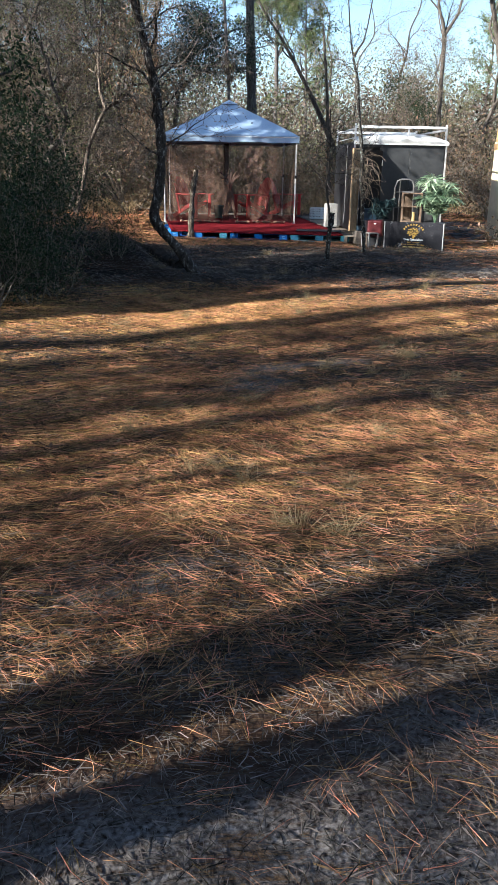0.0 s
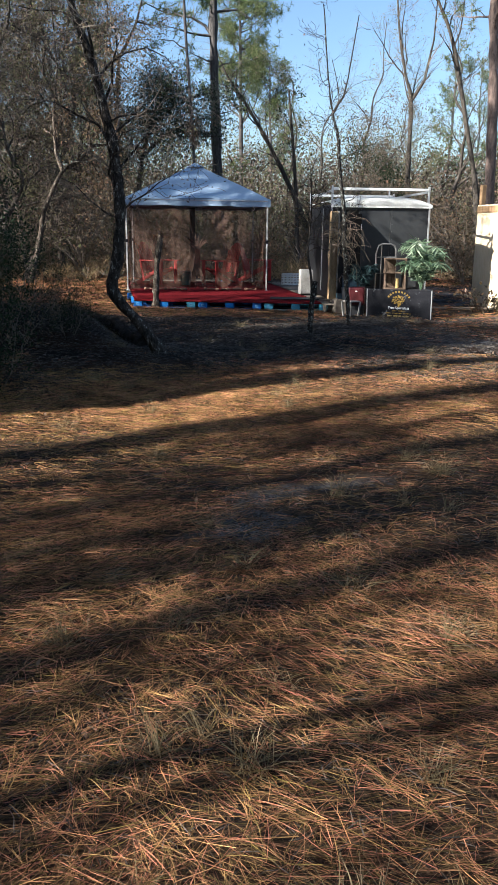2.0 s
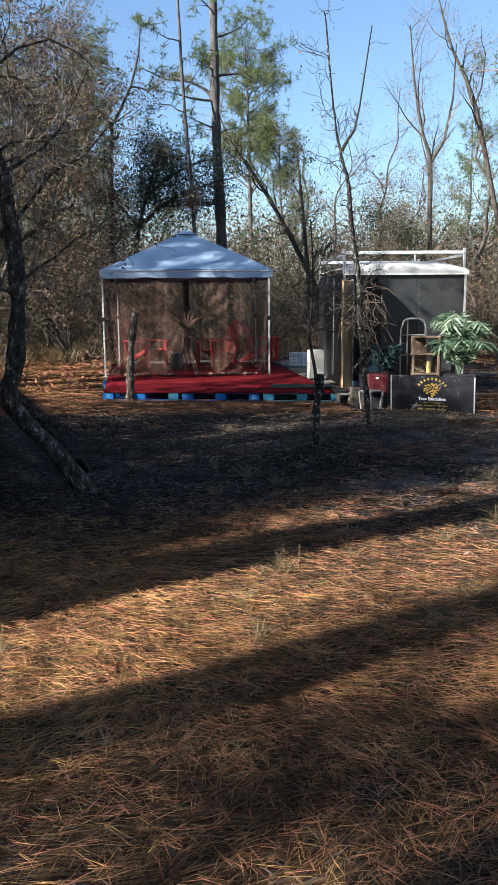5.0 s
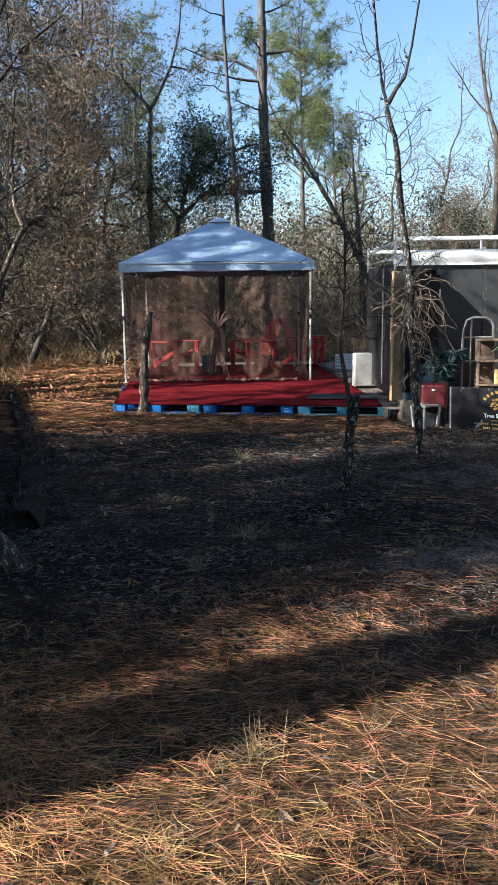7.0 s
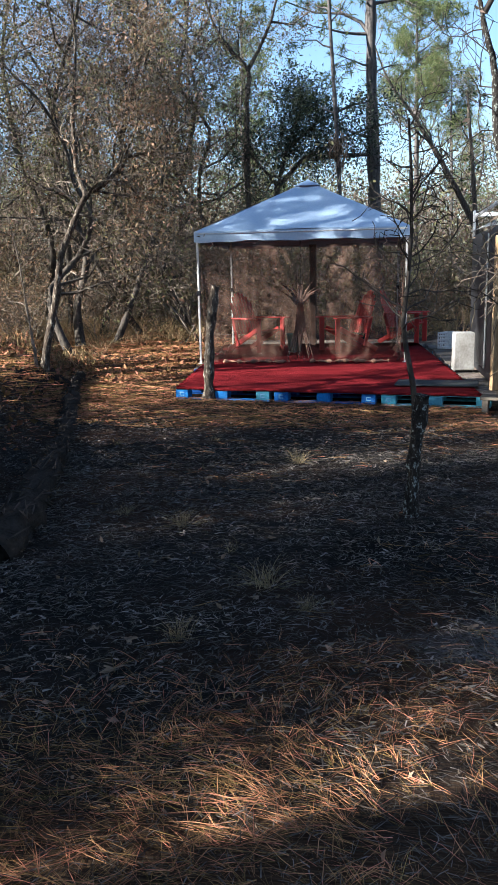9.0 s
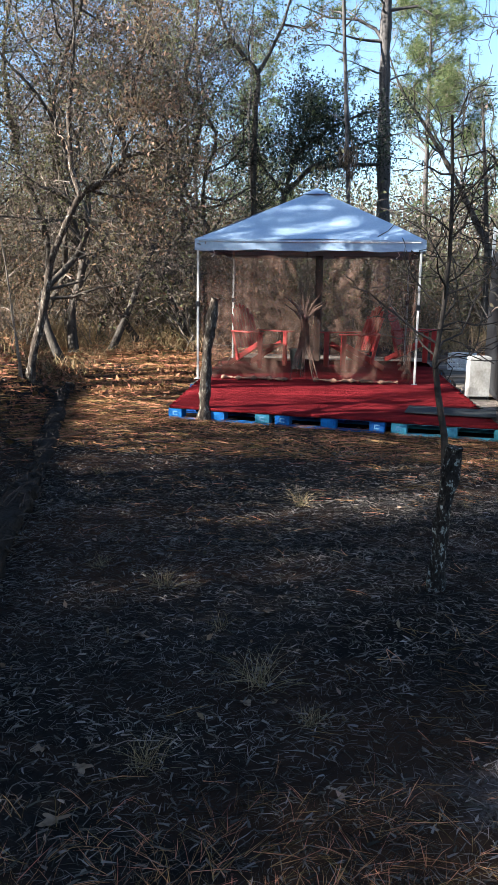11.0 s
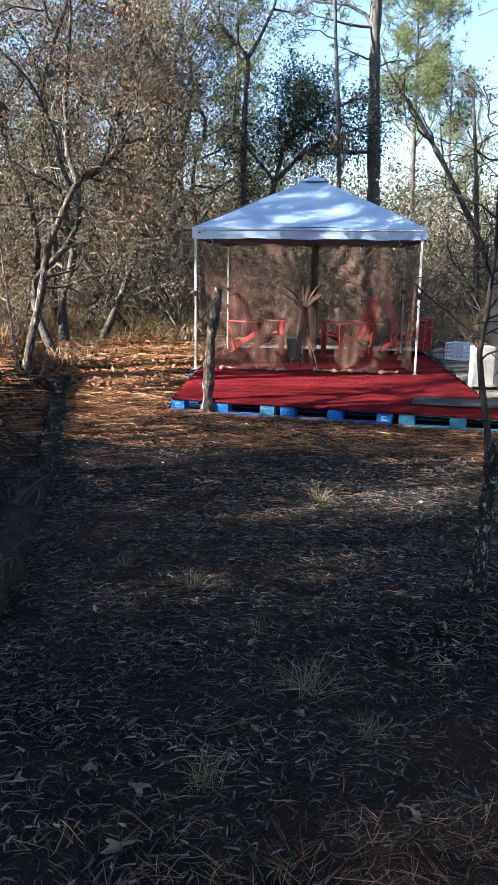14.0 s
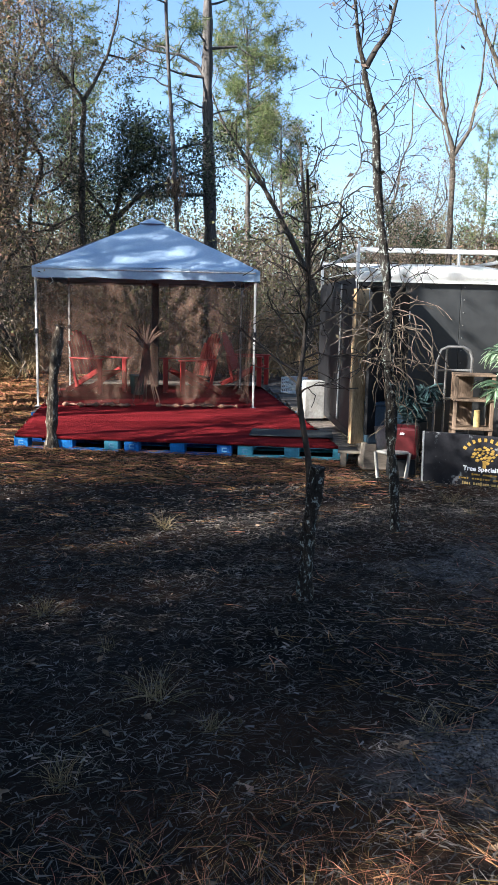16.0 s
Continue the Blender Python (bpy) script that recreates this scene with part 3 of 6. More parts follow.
fine = mesh_from("sapling_twigs", *tubes(stem_twigs), M_TWIG_DARK)
fine.transform(small.matrix_basis.inverted())
part("twig_mass", fine, None, small)["kind"] = "stuff"
vine = world_tree("small_tree", 7, [(3.32, -6.4, 0.05), (3.295, -6.4, 0.42), (3.26, -6.4, 0.67), (3.25, -6.4, 0.92), (3.21, -6.4, 1.25), (3.2, -6.4, 1.57), (3.15, -6.4, 1.92), (3.09, -6.4, 2.32), (3.06, -6.4, 2.66), (2.96, -6.4, 3.02), (2.90, -6.4, 3.4), (2.8, -6.4, 4.3)], (0.026, 0.028, 0.031, 0.036, 0.038, 0.034, 0.030, 0.027, 0.022, 0.015, 0.011, 0.008), 0.01,
           [(30, 0.5, 1.05, 0.38, 0.05, 0.35), (7, 0.28, 0.8, 0.4, 0.0, 0.15)], M_BARK_DARK, M_LEAF_BROWN, 60, 0.04, "slender forked tree with a hanging tangle of bare vines", thin=0.006,
           extra=[([(2.99, -6.4, 2.97), (3.05, -6.4, 3.08), (3.12, -6.4, 3.17), (3.17, -6.4, 3.4), (3.3, -6.35, 4.2)], 0.02, 0.006)])
# dry vines that hang off the trunk in loops
rng_v = np.random.default_rng(62)
loops = []
for _ in range(75):
    z0 = rng_v.uniform(0.95, 1.6)
    p = Vector((3.22, -6.4, z0))
    d = Vector((rng_v.normal(0.45, 0.7), rng_v.normal(-0.1, 0.5), rng_v.uniform(-0.1, 0.7))).normalized()
    line, step_ = [p.copy()], rng_v.uniform(0.025, 0.06)
    for _ in range(9):
        d = (d + Vector(rng_v.normal(0, 0.38, 3)) + Vector((0, 0, -0.34))).normalized()
        p = p + d * step_
        line.append(p.copy())
    r = rng_v.uniform(0.0018, 0.0042)
    loops.append((line, [r] * 9 + [0.001], 4))
vines = mesh_from("hanging_vines", *tubes(loops), material("dry_vine", (0.15, 0.12, 0.09), (0.035, 0.029, 0.023), scale=6, fine=40, bump=0.2, island=0.5), True)
vines.transform(vine.matrix_basis.inverted())
part("hanging_vine", vines, None, vine, "pale dry vines hanging in a tangle")["kind"] = "stuff"
world_tree("cut_trunk", 8, [(0.57, -2.72, -0.02), (0.575, -2.74, 0.2), (0.58, -2.72, 0.41), (0.60, -2.72, 0.78), (0.63, -2.72, 1.0), (0.66, -2.72, 1.2), (0.68, -2.72, 1.32)], (0.07, 0.058, 0.062, 0.05, 0.056, 0.046, 0.05), 0.055,
           [], M_BARK_STUMP, None, 0, 0, "tree trunk cut off at chest height beside the deck", sides=12)
world_tree("forked_oak", 9, [(-1.86, -1.6, 0.3), (-1.78, -1.6, 0.6), (-1.63, -1.6, 1.15), (-1.52, -1.6, 1.7), (-1.35, -1.6, 2.08), (-1.13, -1.6, 2.46), (-0.84, -1.6, 2.64), (-0.58, -1.6, 2.92), (-0.63, -1.6, 3.21), (-0.47, -1.6, 3.65), (-0.27, -1.6, 4.4), (-0.2, -1.5, 5.4)], 0.058, 0.012,
           [(14, 1.3, 0.95, 0.3, 0.0, 0.4), (8, 0.7, 0.8, 0.35, -0.03, 0.15), (5, 0.35, 0.8, 0.3, -0.03, 0.1)], M_BARK_STUMP, M_LEAF_SUNLIT, 6500, 0.05, "forked scrub oak on the bank with dry leaves",
           extra=[([(-1.13, -1.6, 2.46), (-1.24, -1.6, 2.79), (-1.25, -1.6, 3.42), (-1.2, -1.6, 3.74), (-1.15, -1.6, 4.3), (-1.2, -1.6, 5.4)], 0.04, 0.01), ([(-0.58, -1.6, 2.92), (-0.22, -1.6, 2.97), (0.24, -1.6, 3.31)], 0.025, 0.006)])
world_tree("sapling", 10, [(-1.83, -1.9, 0.2), (-1.86, -1.9, 0.62), (-1.92, -1.9, 1.12), (-1.96, -1.9, 1.6), (-2.1, -1.9, 2.4)], 0.022, 0.006,
           [(8, 0.6, 0.8, 0.3, 0.02, 0.3), (4, 0.3, 0.8, 0.3, 0.0, 0.2)], M_TWIG, M_LEAF_BROWN, 50, 0.05, "thin pale sapling on the bank")
world_tree("pine_tree", 12, [(3.12, 12.57, 0), (3.05, 12.57, 2.5), (3.01, 12.57, 4.0), (2.91, 12.57, 6.8), (2.87, 12.57, 8.9), (2.85, 12.6, 13), (2.8, 12.6, 19)], 0.255, 0.09,
           [(16, 2.4, 1.35, 0.25, 0.03, 0.36), (7, 0.9, 0.8, 0.25, 0.05, 0.3)], M_BARK_PINE, M_NEEDLE, 5600, 0.25, "tall pine with a straight dark trunk behind the tent",
           extra=[([(2.93, 12.57, 7.9), (2.6, 12.57, 8.35), (2.1, 12.57, 8.6), (1.3, 12.5, 8.65), (0.5, 12.4, 8.95)], 0.06, 0.015), ([(2.9, 12.57, 8.8), (3.7, 12.57, 8.9), (4.25, 12.57, 8.6)], 0.05, 0.015)])
pole = world_tree("pine_tree", 13, [(2.12, 10.0, 0), (2.07, 10.0, 2), (2.03, 10.0, 3.8), (1.88, 10.0, 6.2), (1.76, 10.0, 8.1), (1.6, 10, 12), (1.5, 10, 15)], 0.075, 0.03,
           [(10, 1.8, 1.2, 0.25, 0.05, 0.4), (6, 0.7, 0.8, 0.25, 0.05, 0.3)], M_BARK_PINE, M_NEEDLE, 2800, 0.25, "thin pine pole behind the tent")
rng_d = np.random.default_rng(63)
nd = 240
hang = np.c_[rng_d.normal(-0.12, 0.13, nd), rng_d.normal(-0.1, 0.1, nd), rng_d.uniform(4.3, 5.1, nd)]
fall = rng_d.normal(0, 0.3, (nd, 3)) + np.array([0, 0, -1.0])
fall /= np.linalg.norm(fall, axis=1)[:, None]
part("dead_needles", blades(hang, fall, rng_d.uniform(0.2, 0.42, nd), np.full(nd, 0.02), np.zeros((nd, 3)), M_FALLEN, "dead_needles", rng_d), None, pole, "hanging clump of dead tan needles")["kind"] = "stuff"

world_tree("pine_tree", 14, [(11.1, 7.0, 0), (11.05, 7.0, 2.4), (10.92, 7.0, 5.3), (10.7, 7.0, 8.2), (10.5, 7.0, 13), (10.4, 7, 18)], 0.21, 0.08,
           [(12, 2.4, 1.2, 0.25, 0.05, 0.5), (7, 0.9, 0.8, 0.25, 0.05, 0.3)], M_BARK_SUNLIT, M_NEEDLE, 2800, 0.25, "tall pine with plated bark tinted pink-brown as sunlit, behind the plywood fence")
world_tree("bare_tree", 15, [(9.7, 11.1, 0), (9.72, 11.1, 2.2), (9.7, 11.1, 3.9), (9.66, 11.1, 5.9), (9.4, 11.1, 6.8), (9.1, 11.1, 8.2), (8.9, 11.1, 10)], 0.13, 0.02,
           [(9, 2.6, 0.7, 0.2, 0.08, 0.4), (7, 1.1, 0.7, 0.25, 0.05, 0.2), (4, 0.45, 0.7, 0.25, 0, 0.15)], M_BARK_OAK, M_LEAF_OLIVE, 120, 0.06, "bare forked hardwood against the sky",
           extra=[([(9.66, 11.1, 5.9), (10.1, 11.1, 6.6), (10.35, 11.1, 7.9), (10.4, 11.1, 9.5)], 0.07, 0.015)])
world_tree("bare_tree", 16, [(12.6, 11.5, 0), (12.5, 11.5, 2.6), (11.9, 11.5, 5.2), (11.15, 11.5, 8.0), (10.4, 11.5, 9.5), (9.9, 11.5, 11)], 0.14, 0.02,
           [(9, 2.6, 0.7, 0.2, 0.08, 0.4), (7, 1.1, 0.7, 0.25, 0.05, 0.2), (4, 0.45, 0.7, 0.25, 0, 0.15)], M_BARK_OAK, M_LEAF_OLIVE, 120, 0.06, "bare leaning hardwood with curved limbs")
world_tree("leaning_tree", 17, [(7.0, 14.0, 0), (6.6, 14.0, 1.8), (5.63, 14.0, 3.77), (4.89, 14.0, 5.04), (4.17, 14.0, 6.15), (3.47, 14.0, 7.1), (3.0, 14, 8.2)], 0.13, 0.02,
           [(12, 2.0, 0.8, 0.25, 0.08, 0.3), (7, 0.9, 0.7, 0.25, 0.05, 0.2), (4, 0.4, 0.7, 0.25, 0, 0.15)], M_BARK_OAK, M_LEAF_OLIVE, 300, 0.07, "leaning hardwood with thin leafless limbs")
world_tree("bare_tree", 18, [(5.95, 12.0, 0), (5.9, 12.0, 2), (5.8, 12.0, 3.3), (5.69, 12.0, 4.5), (5.58, 12.0, 5.5), (5.5, 12, 6.3)], 0.1, 0.03,
           [(9, 1.0, 0.8, 0.3, 0.08, 0.4), (6, 0.5, 0.7, 0.25, 0.05, 0.2)], M_BARK_OAK, M_LEAF_DARK, 400, 0.09, "short dark hardwood with a ragged top")

world_tree("evergreen_oak", 19, [(0.20, 11, 0), (0.15, 11, 2.0), (0.30, 11, 3.6), (0.60, 11, 4.8), (1.00, 11, 5.9)], 0.13, 0.03,
           [(6, 1.5, 1.05, 0.38, 0.02, 0.6), (8, 0.85, 0.9, 0.4, 0.0, 0.1), (4, 0.4, 0.8, 0.35, 0.0, 0.1)], M_BARK_OAK, M_LEAF_GREYGREEN, 19000, 0.08, "evergreen oak with a wide dark green crown behind the tent", spread=0.24,
           extra=[([(0.30, 11, 3.8), (1.00, 10.9, 4.5), (1.80, 10.8, 4.9), (2.60, 10.9, 5.2), (3.40, 11, 5.4)], 0.07, 0.015), ([(0.60, 11, 4.8), (1.40, 11.2, 5.5), (2.30, 11.2, 5.9), (2.90, 11.2, 6.0)], 0.06, 0.015),
                  ([(1.00, 10.9, 4.5), (1.80, 10.6, 4.5), (2.80, 10.4, 4.5)], 0.05, 0.012), ([(0.30, 11, 3.9), (-0.30, 10.8, 4.6), (-0.70, 10.7, 5.2)], 0.05, 0.012)])
world_tree("forked_oak", 22, [(-0.35, 10.5, 0), (-0.4, 10.5, 2.2), (-0.45, 10.5, 4.2), (-0.41, 10.5, 6.0), (-0.38, 10.5, 6.75), (-0.85, 10.5, 7.3), (-1.25, 10.5, 7.9), (-1.5, 10.5, 8.7), (-1.7, 10.5, 9.8)], 0.11, 0.015,
           [(12, 1.5, 0.95, 0.38, 0.05, 0.5), (7, 0.8, 0.8, 0.4, 0.0, 0.15), (4, 0.36, 0.8, 0.4, 0.0, 0.1)], M_BARK_OAK, M_LEAF_BROWN, 7000, 0.055, "tall forked hardwood with curved limbs and sparse brown leaves",
           extra=[([(-0.38, 10.5, 6.75), (-0.1, 10.5, 7.2), (0.25, 10.5, 7.9), (0.5, 10.5, 8.8), (0.6, 10.5, 9.8)], 0.06, 0.012), ([(0.25, 10.5, 7.9), (0.8, 10.5, 7.8), (1.3, 10.5, 8.1)], 0.03, 0.008)])
world_tree("pine_tree", 23, [(5.1, 24, 0), (5.2, 24, 4), (5.15, 24, 8), (5.1, 24, 11), (5.0, 24, 13.2)], 0.15, 0.03,
           [(46, 2.9, 1.25, 0.25, 0.1, 0.40), (9, 0.9, 0.8, 0.3, 0.1, 0.4)], M_BARK_PINE, M_NEEDLE, 24000, 0.32, "young pine with a full billowing green crown", spread=0.3)
world_tree("pine_tree", 24, [(6.5, 22.5, 0), (6.5, 22.5, 4), (6.4, 22.5, 7), (6.35, 22.5, 9.2)], 0.11, 0.02,
           [(30, 1.9, 1.25, 0.25, 0.1, 0.35), (8, 0.7, 0.8, 0.3, 0.1, 0.35)], M_BARK_PINE, M_NEEDLE, 13000, 0.3, "lower young pine with a ragged green crown", spread=0.3)

# ---- the woods ----
rw = np.random.default_rng(77)


def clear_of(x, y):
    """True where woods may stand: outside the clearing, the path and the built things."""
    if -2.6 < x < 9.5 and -26 < y < 5.0:
        return False
    if y < -10 and -4.5 < x < 14:
        return False
    return True


def scatter(kind, variants, count, xr, yr, smin, smax):
    done = 0
    while done < count:
        x, y = rw.uniform(*xr), rw.uniform(*yr)
        gap = (-0.10 if y > 12 else -0.03) < (x - 1.9) / (y + 11.4) < 0.27 and y > 5
        if clear_of(x, y) and not (gap and kind != "shrub"):
            put_kind(kind, int(rw.integers(0, variants)), x, y, rw.uniform(0, 360), rw.uniform(smin, smax))
            done += 1


# behind the tent and the trailer
scatter("shrub", 3, 44, (-10, 18), (6, 17), 0.8, 1.7)
scatter("winding_oak", 4, 18, (-10, 20), (9, 26), 0.65, 1.1)
scatter("winding_bare", 3, 9, (2, 26), (14, 32), 0.8, 1.2)
scatter("young_pine", 2, 10, (-6, 26), (18, 40), 0.8, 1.25)
scatter("pine", 3, 2, (-12, 26), (16, 36), 0.7, 0.95)
put_kind("winding_bare", 1, 6.9, 22, 80, 0.9)
put_kind("winding_bare", 2, 8.6, 19, 10, 0.8)
put_kind("evergreen", 0, 9.4, 13.5, 190, 0.7)
# along the west side
scatter("shrub", 3, 20, (-11, -1.0), (10.5, 16), 0.7, 1.2)
scatter("shrub", 3, 9, (-8, -4.6), (2.5, 8), 0.6, 0.9)
scatter("winding_oak", 4, 14, (-12, -2.8), (3, 12), 0.7, 1.05)
scatter("winding_bare", 3, 3, (-10, -3), (2, 10), 0.6, 0.8)
# the last three shrubs are added only to shade the sunlit strip
for x, y, s in ((-1.9, -8.2, 0.62), (-2.6, -7.2, 0.8), (-2.9, -9.0, 0.85), (-2.4, -10.0, 0.75), (-3.2, -10.8, 0.85), (-3.0, -11.8, 0.7), (-2.2, -6.2, 0.7), (-3.6, -8.0, 0.9), (-1.6, -9.3, 0.5), (-3.9, -9.8, 0.9), (-4.2, -11.3, 0.85), (-1.15, -11.0, 0.42), (-1.5, -11.5, 0.45), (-0.95, -10.6, 0.38)):
    put_kind("shrub", 3, x, y, rw.uniform(0, 360), s)
# evergreen added so that its crown shades the trailer
put_kind("evergreen", 0, -3.2, -6.5, 60, 0.92)
put_kind("oak", 2, -3.4, -5.4, 160, 0.75)
for x, y, k, s in ((-0.75, -8.3, 2, 0.32), (-1.1, -7.7, 3, 0.36), (-1.0, -9.1, 2, 0.38), (-0.45, -8.8, 3, 0.24), (-1.5, -8.7, 3, 0.42)):
    put_kind("shrub", k, x, y, rw.uniform(0, 360), s)
put_kind("winding_oak", 1, -3.4, 4.6, 20, 1.1)
put_kind("winding_oak", 0, -1.6, 8.0, 120, 1.1)
put_kind("winding_oak", 2, -4.6, 6.4, 220, 1.1)
put_kind("winding_oak", 0, -2.9, 2.6, 75, 0.9)
put_kind("winding_oak", 1, -5.0, 1.8, 200, 1.0)
for x, y, k, s in ((-5.6, 3.6, 2, 1.1), (-2.3, 9.5, 1, 1.25), (-6.0, 9.0, 3, 1.2), (-4.0, 8.2, 0, 1.15), (-3.0, 5.8, 3, 0.9)):
    put_kind("winding_oak", k, x, y, rw.uniform(0, 360), s)
for x, y, k, s in ((-3.9, 3.4, 2, 0.6), (-4.8, 4.8, 0, 0.7), (-3.6, 6.6, 2, 0.7), (-5.2, 2.6, 2, 0.7), (-6.2, 5.6, 0, 0.9), (-3.3, 1.2, 2, 0.4)):
    put_kind("shrub", k, x, y, rw.uniform(0, 360), s)
# east side
scatter("shrub", 3, 10, (9.5, 18), (-4, 8), 0.8, 1.4)
scatter("winding_oak", 4, 6, (11, 22), (-6, 8), 0.8, 1.1)
scatter("pine", 3, 5, (13, 26), (-30, 6), 0.8, 1.0)


def across(s, d):
    """A place d metres towards the sun from the walk, in the lane s of the shadows."""
    c, n = math.cos(SUN_AZ), math.sin(SUN_AZ)
    return -d * c - s * n, -d * n + s * c


# unseen trees added behind the walker towards the sun, to cast the shade bands
rs = np.random.default_rng(77)
rs.bit_generator.advance(835)
for s, d, kind, k, sc in ((-16.12, 12, "pine", 0, 1.1), (-18.5, 19, "oak", 1, 1.0), (-19.0, 15, "oak", 3, 1.0), (-13.6, 24, "pine", 1, 0.8), (-12.4, 30, "pine", 2, 0.7), (-14.6, 33, "bare", 0, 1.0),
                          (-3.5, 19, "bare", 1, 0.9), (-8.9, 7.0, "evergreen", 0, 0.7), (-8.0, 7.6, "evergreen", 1, 0.68), (-8.85, 9.4, "evergreen", 1, 0.6), (-7.0, 8.0, "evergreen", 0, 0.75), (-6.2, 8.6, "evergreen", 1, 0.7), (-5.4, 11, "oak", 2, 0.7),
                          (-18.9, 13.5, "evergreen", 0, 0.85), (-19.4, 15, "evergreen", 1, 0.9), (-18.6, 16.5, "oak", 1, 0.95), (-17.9, 19.5, "evergreen", 0, 1.0), (-1.0, 12, "pine", 0, 0.9), (1.0, 10, "pine", 1, 0.95), (2.3, 9, "pine", 2, 0.85), (1.8, 13.5, "pine", 1, 0.95), (-4.1, 4.6, "oak", 3, 1.0), (-3.5, 8, "oak", 3, 1.1), (-4.3, 9.5, "oak", 2, 1.1), (-11.75, 10, "pine", 2, 0.7), (-12.8, 12, "pine", 0, 0.65), (-14.3, 15, "pine", 1, 0.7), (1.5, 9, "pine", 0, 0.95), (0.4, 11, "pine", 1, 0.9), (2.4, 12, "pine", 2, 0.9), (0.9, 14, "pine", 2, 1.0), (2.0, 16, "pine", 0, 1.0), (-0.5, 15, "pine", 1, 0.9), (-8.4, 10, "evergreen", 0, 0.8), (-13.8, 13, "oak", 1, 0.95), (-13.7, 16, "oak", 3, 1.0), (-13.4, 19, "oak", 0, 0.9), (-14.7, 12.5, "oak", 2, 0.65), (-14.2, 20, "bare", 0, 1.0), (-21.5, 12, "evergreen", 1, 1.0), (-12.6, 13, "bare", 2, 0.8), (-15.1, 16, "oak", 1, 0.8), (-8.5, 22, "oak", 2, 1.0), (-7.0, 24, "oak", 0, 1.0),
                          (-9.55, 6.6, "evergreen", 0, 0.32), (-8.9, 6.4, "evergreen", 1, 0.32), (-10.0, 7.2, "evergreen", 0, 0.28), (-10.52, 9.5, "pine", 1, 0.95), (-10.2, 12.5, "pine", 2, 0.9), (-11.5, 12, "pine", 0, 0.85), (-16.4, 11, "bare", 2, 1.05), (1.5, 8.2, "bare", 2, 1.0), (-12.3, 8.2, "evergreen", 1, 0.32), (-13.7, 8.5, "evergreen", 0, 0.34)):
    x, y = across(s, d)
    put_kind(kind, k, x, y, rs.uniform(0, 360), sc)
# unseen bare hardwoods added west of the tent, whose twigs streak its roof with shade
for x, y, k, rz, sc in ((-6.7, -2.2, 1, 40, 0.95), (-8.6, -2.5, 2, 130, 1.0), (-7.6, -3.6, 0, 250, 1.0)):
    put_kind("winding_bare", k, x, y, rz, sc)

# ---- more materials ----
# white cloth with the blue of open shade put into its colour
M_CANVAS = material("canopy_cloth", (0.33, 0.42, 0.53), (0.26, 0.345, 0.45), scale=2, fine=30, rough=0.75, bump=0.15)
M_RED = material("red_carpet", (0.29, 0.024, 0.03), (0.12, 0.010, 0.013), scale=3, stretch=(0.4, 6, 1), fine=80, rough=0.95, bump=0.5)
M_BLUE = material("blue_paint_wood", (0.03, 0.16, 0.46), (0.015, 0.06, 0.2), scale=6, fine=50, rough=0.7, bump=0.4, obrand=0.3)
M_TEAL = material("teal_paint_wood", (0.10, 0.36, 0.46), (0.05, 0.17, 0.24), scale=9, fine=50, rough=0.7, bump=0.4, obrand=0.3)
M_GREYWOOD = material("weathered_wood", (0.24, 0.20, 0.165), (0.10, 0.085, 0.07), scale=3, stretch=(1, 8, 8), fine=30, rough=0.9, bump=0.4, obrand=0.3)
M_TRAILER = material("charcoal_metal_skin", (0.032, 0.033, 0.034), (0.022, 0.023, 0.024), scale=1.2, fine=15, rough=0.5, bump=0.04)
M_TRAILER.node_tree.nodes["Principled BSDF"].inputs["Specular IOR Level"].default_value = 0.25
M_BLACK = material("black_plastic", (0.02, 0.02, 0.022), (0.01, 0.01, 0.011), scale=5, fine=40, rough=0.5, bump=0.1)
M_BLACK.node_tree.nodes["Principled BSDF"].inputs["Specular IOR Level"].default_value = 0.2
M_TUBE = material("grey_paint", (0.16, 0.155, 0.15), (0.07, 0.068, 0.066), scale=9, fine=50, rough=0.5, bump=0.08)
M_DULLWHITE = material("dull_white_plastic", (0.36, 0.335, 0.30), (0.20, 0.185, 0.165), scale=6, fine=40, rough=0.55, bump=0.05)
M_WHITE = material("white_enamel", (0.80, 0.80, 0.78), (0.62, 0.61, 0.58), scale=3, fine=30, rough=0.45, bump=0.05)
M_STEEL = material("galvanised_steel", (0.55, 0.55, 0.55), (0.36, 0.36, 0.36), scale=9, fine=50, rough=0.4, metal=0.7, bump=0.08)
M_PLY = material("raw_plywood", (0.72, 0.59, 0.40), (0.60, 0.47, 0.30), scale=1.5, stretch=(1, 4, 0.4), fine=20, rough=0.8, bump=0.15, obrand=0.08)
M_PINE_LUMBER = material("pale_lumber", (0.40, 0.26, 0.14), (0.17, 0.10, 0.055), scale=2, stretch=(6, 6, 0.5), fine=25, rough=0.85, bump=0.3)
M_REDPLASTIC = material("red_plastic", (0.42, 0.028, 0.024), (0.26, 0.016, 0.015), scale=3, fine=30, rough=0.5, bump=0.05)
M_GREENBIN = material("green_plastic", (0.015, 0.075, 0.068), (0.008, 0.04, 0.036), scale=5, fine=40, rough=0.5, bump=0.05)
M_TOTE = material("blue_grey_plastic", (0.022, 0.045, 0.07), (0.012, 0.025, 0.04), scale=5, fine=40, rough=0.5, bump=0.05)
M_YELLOW = material("yellow_print", (0.36, 0.23, 0.05), (0.16, 0.10, 0.025), scale=20, fine=90, rough=0.7, bump=0)
M_CREAM = material("cream_print", (0.40, 0.30, 0.12), (0.22, 0.16, 0.07), scale=20, fine=90, rough=0.7, bump=0)
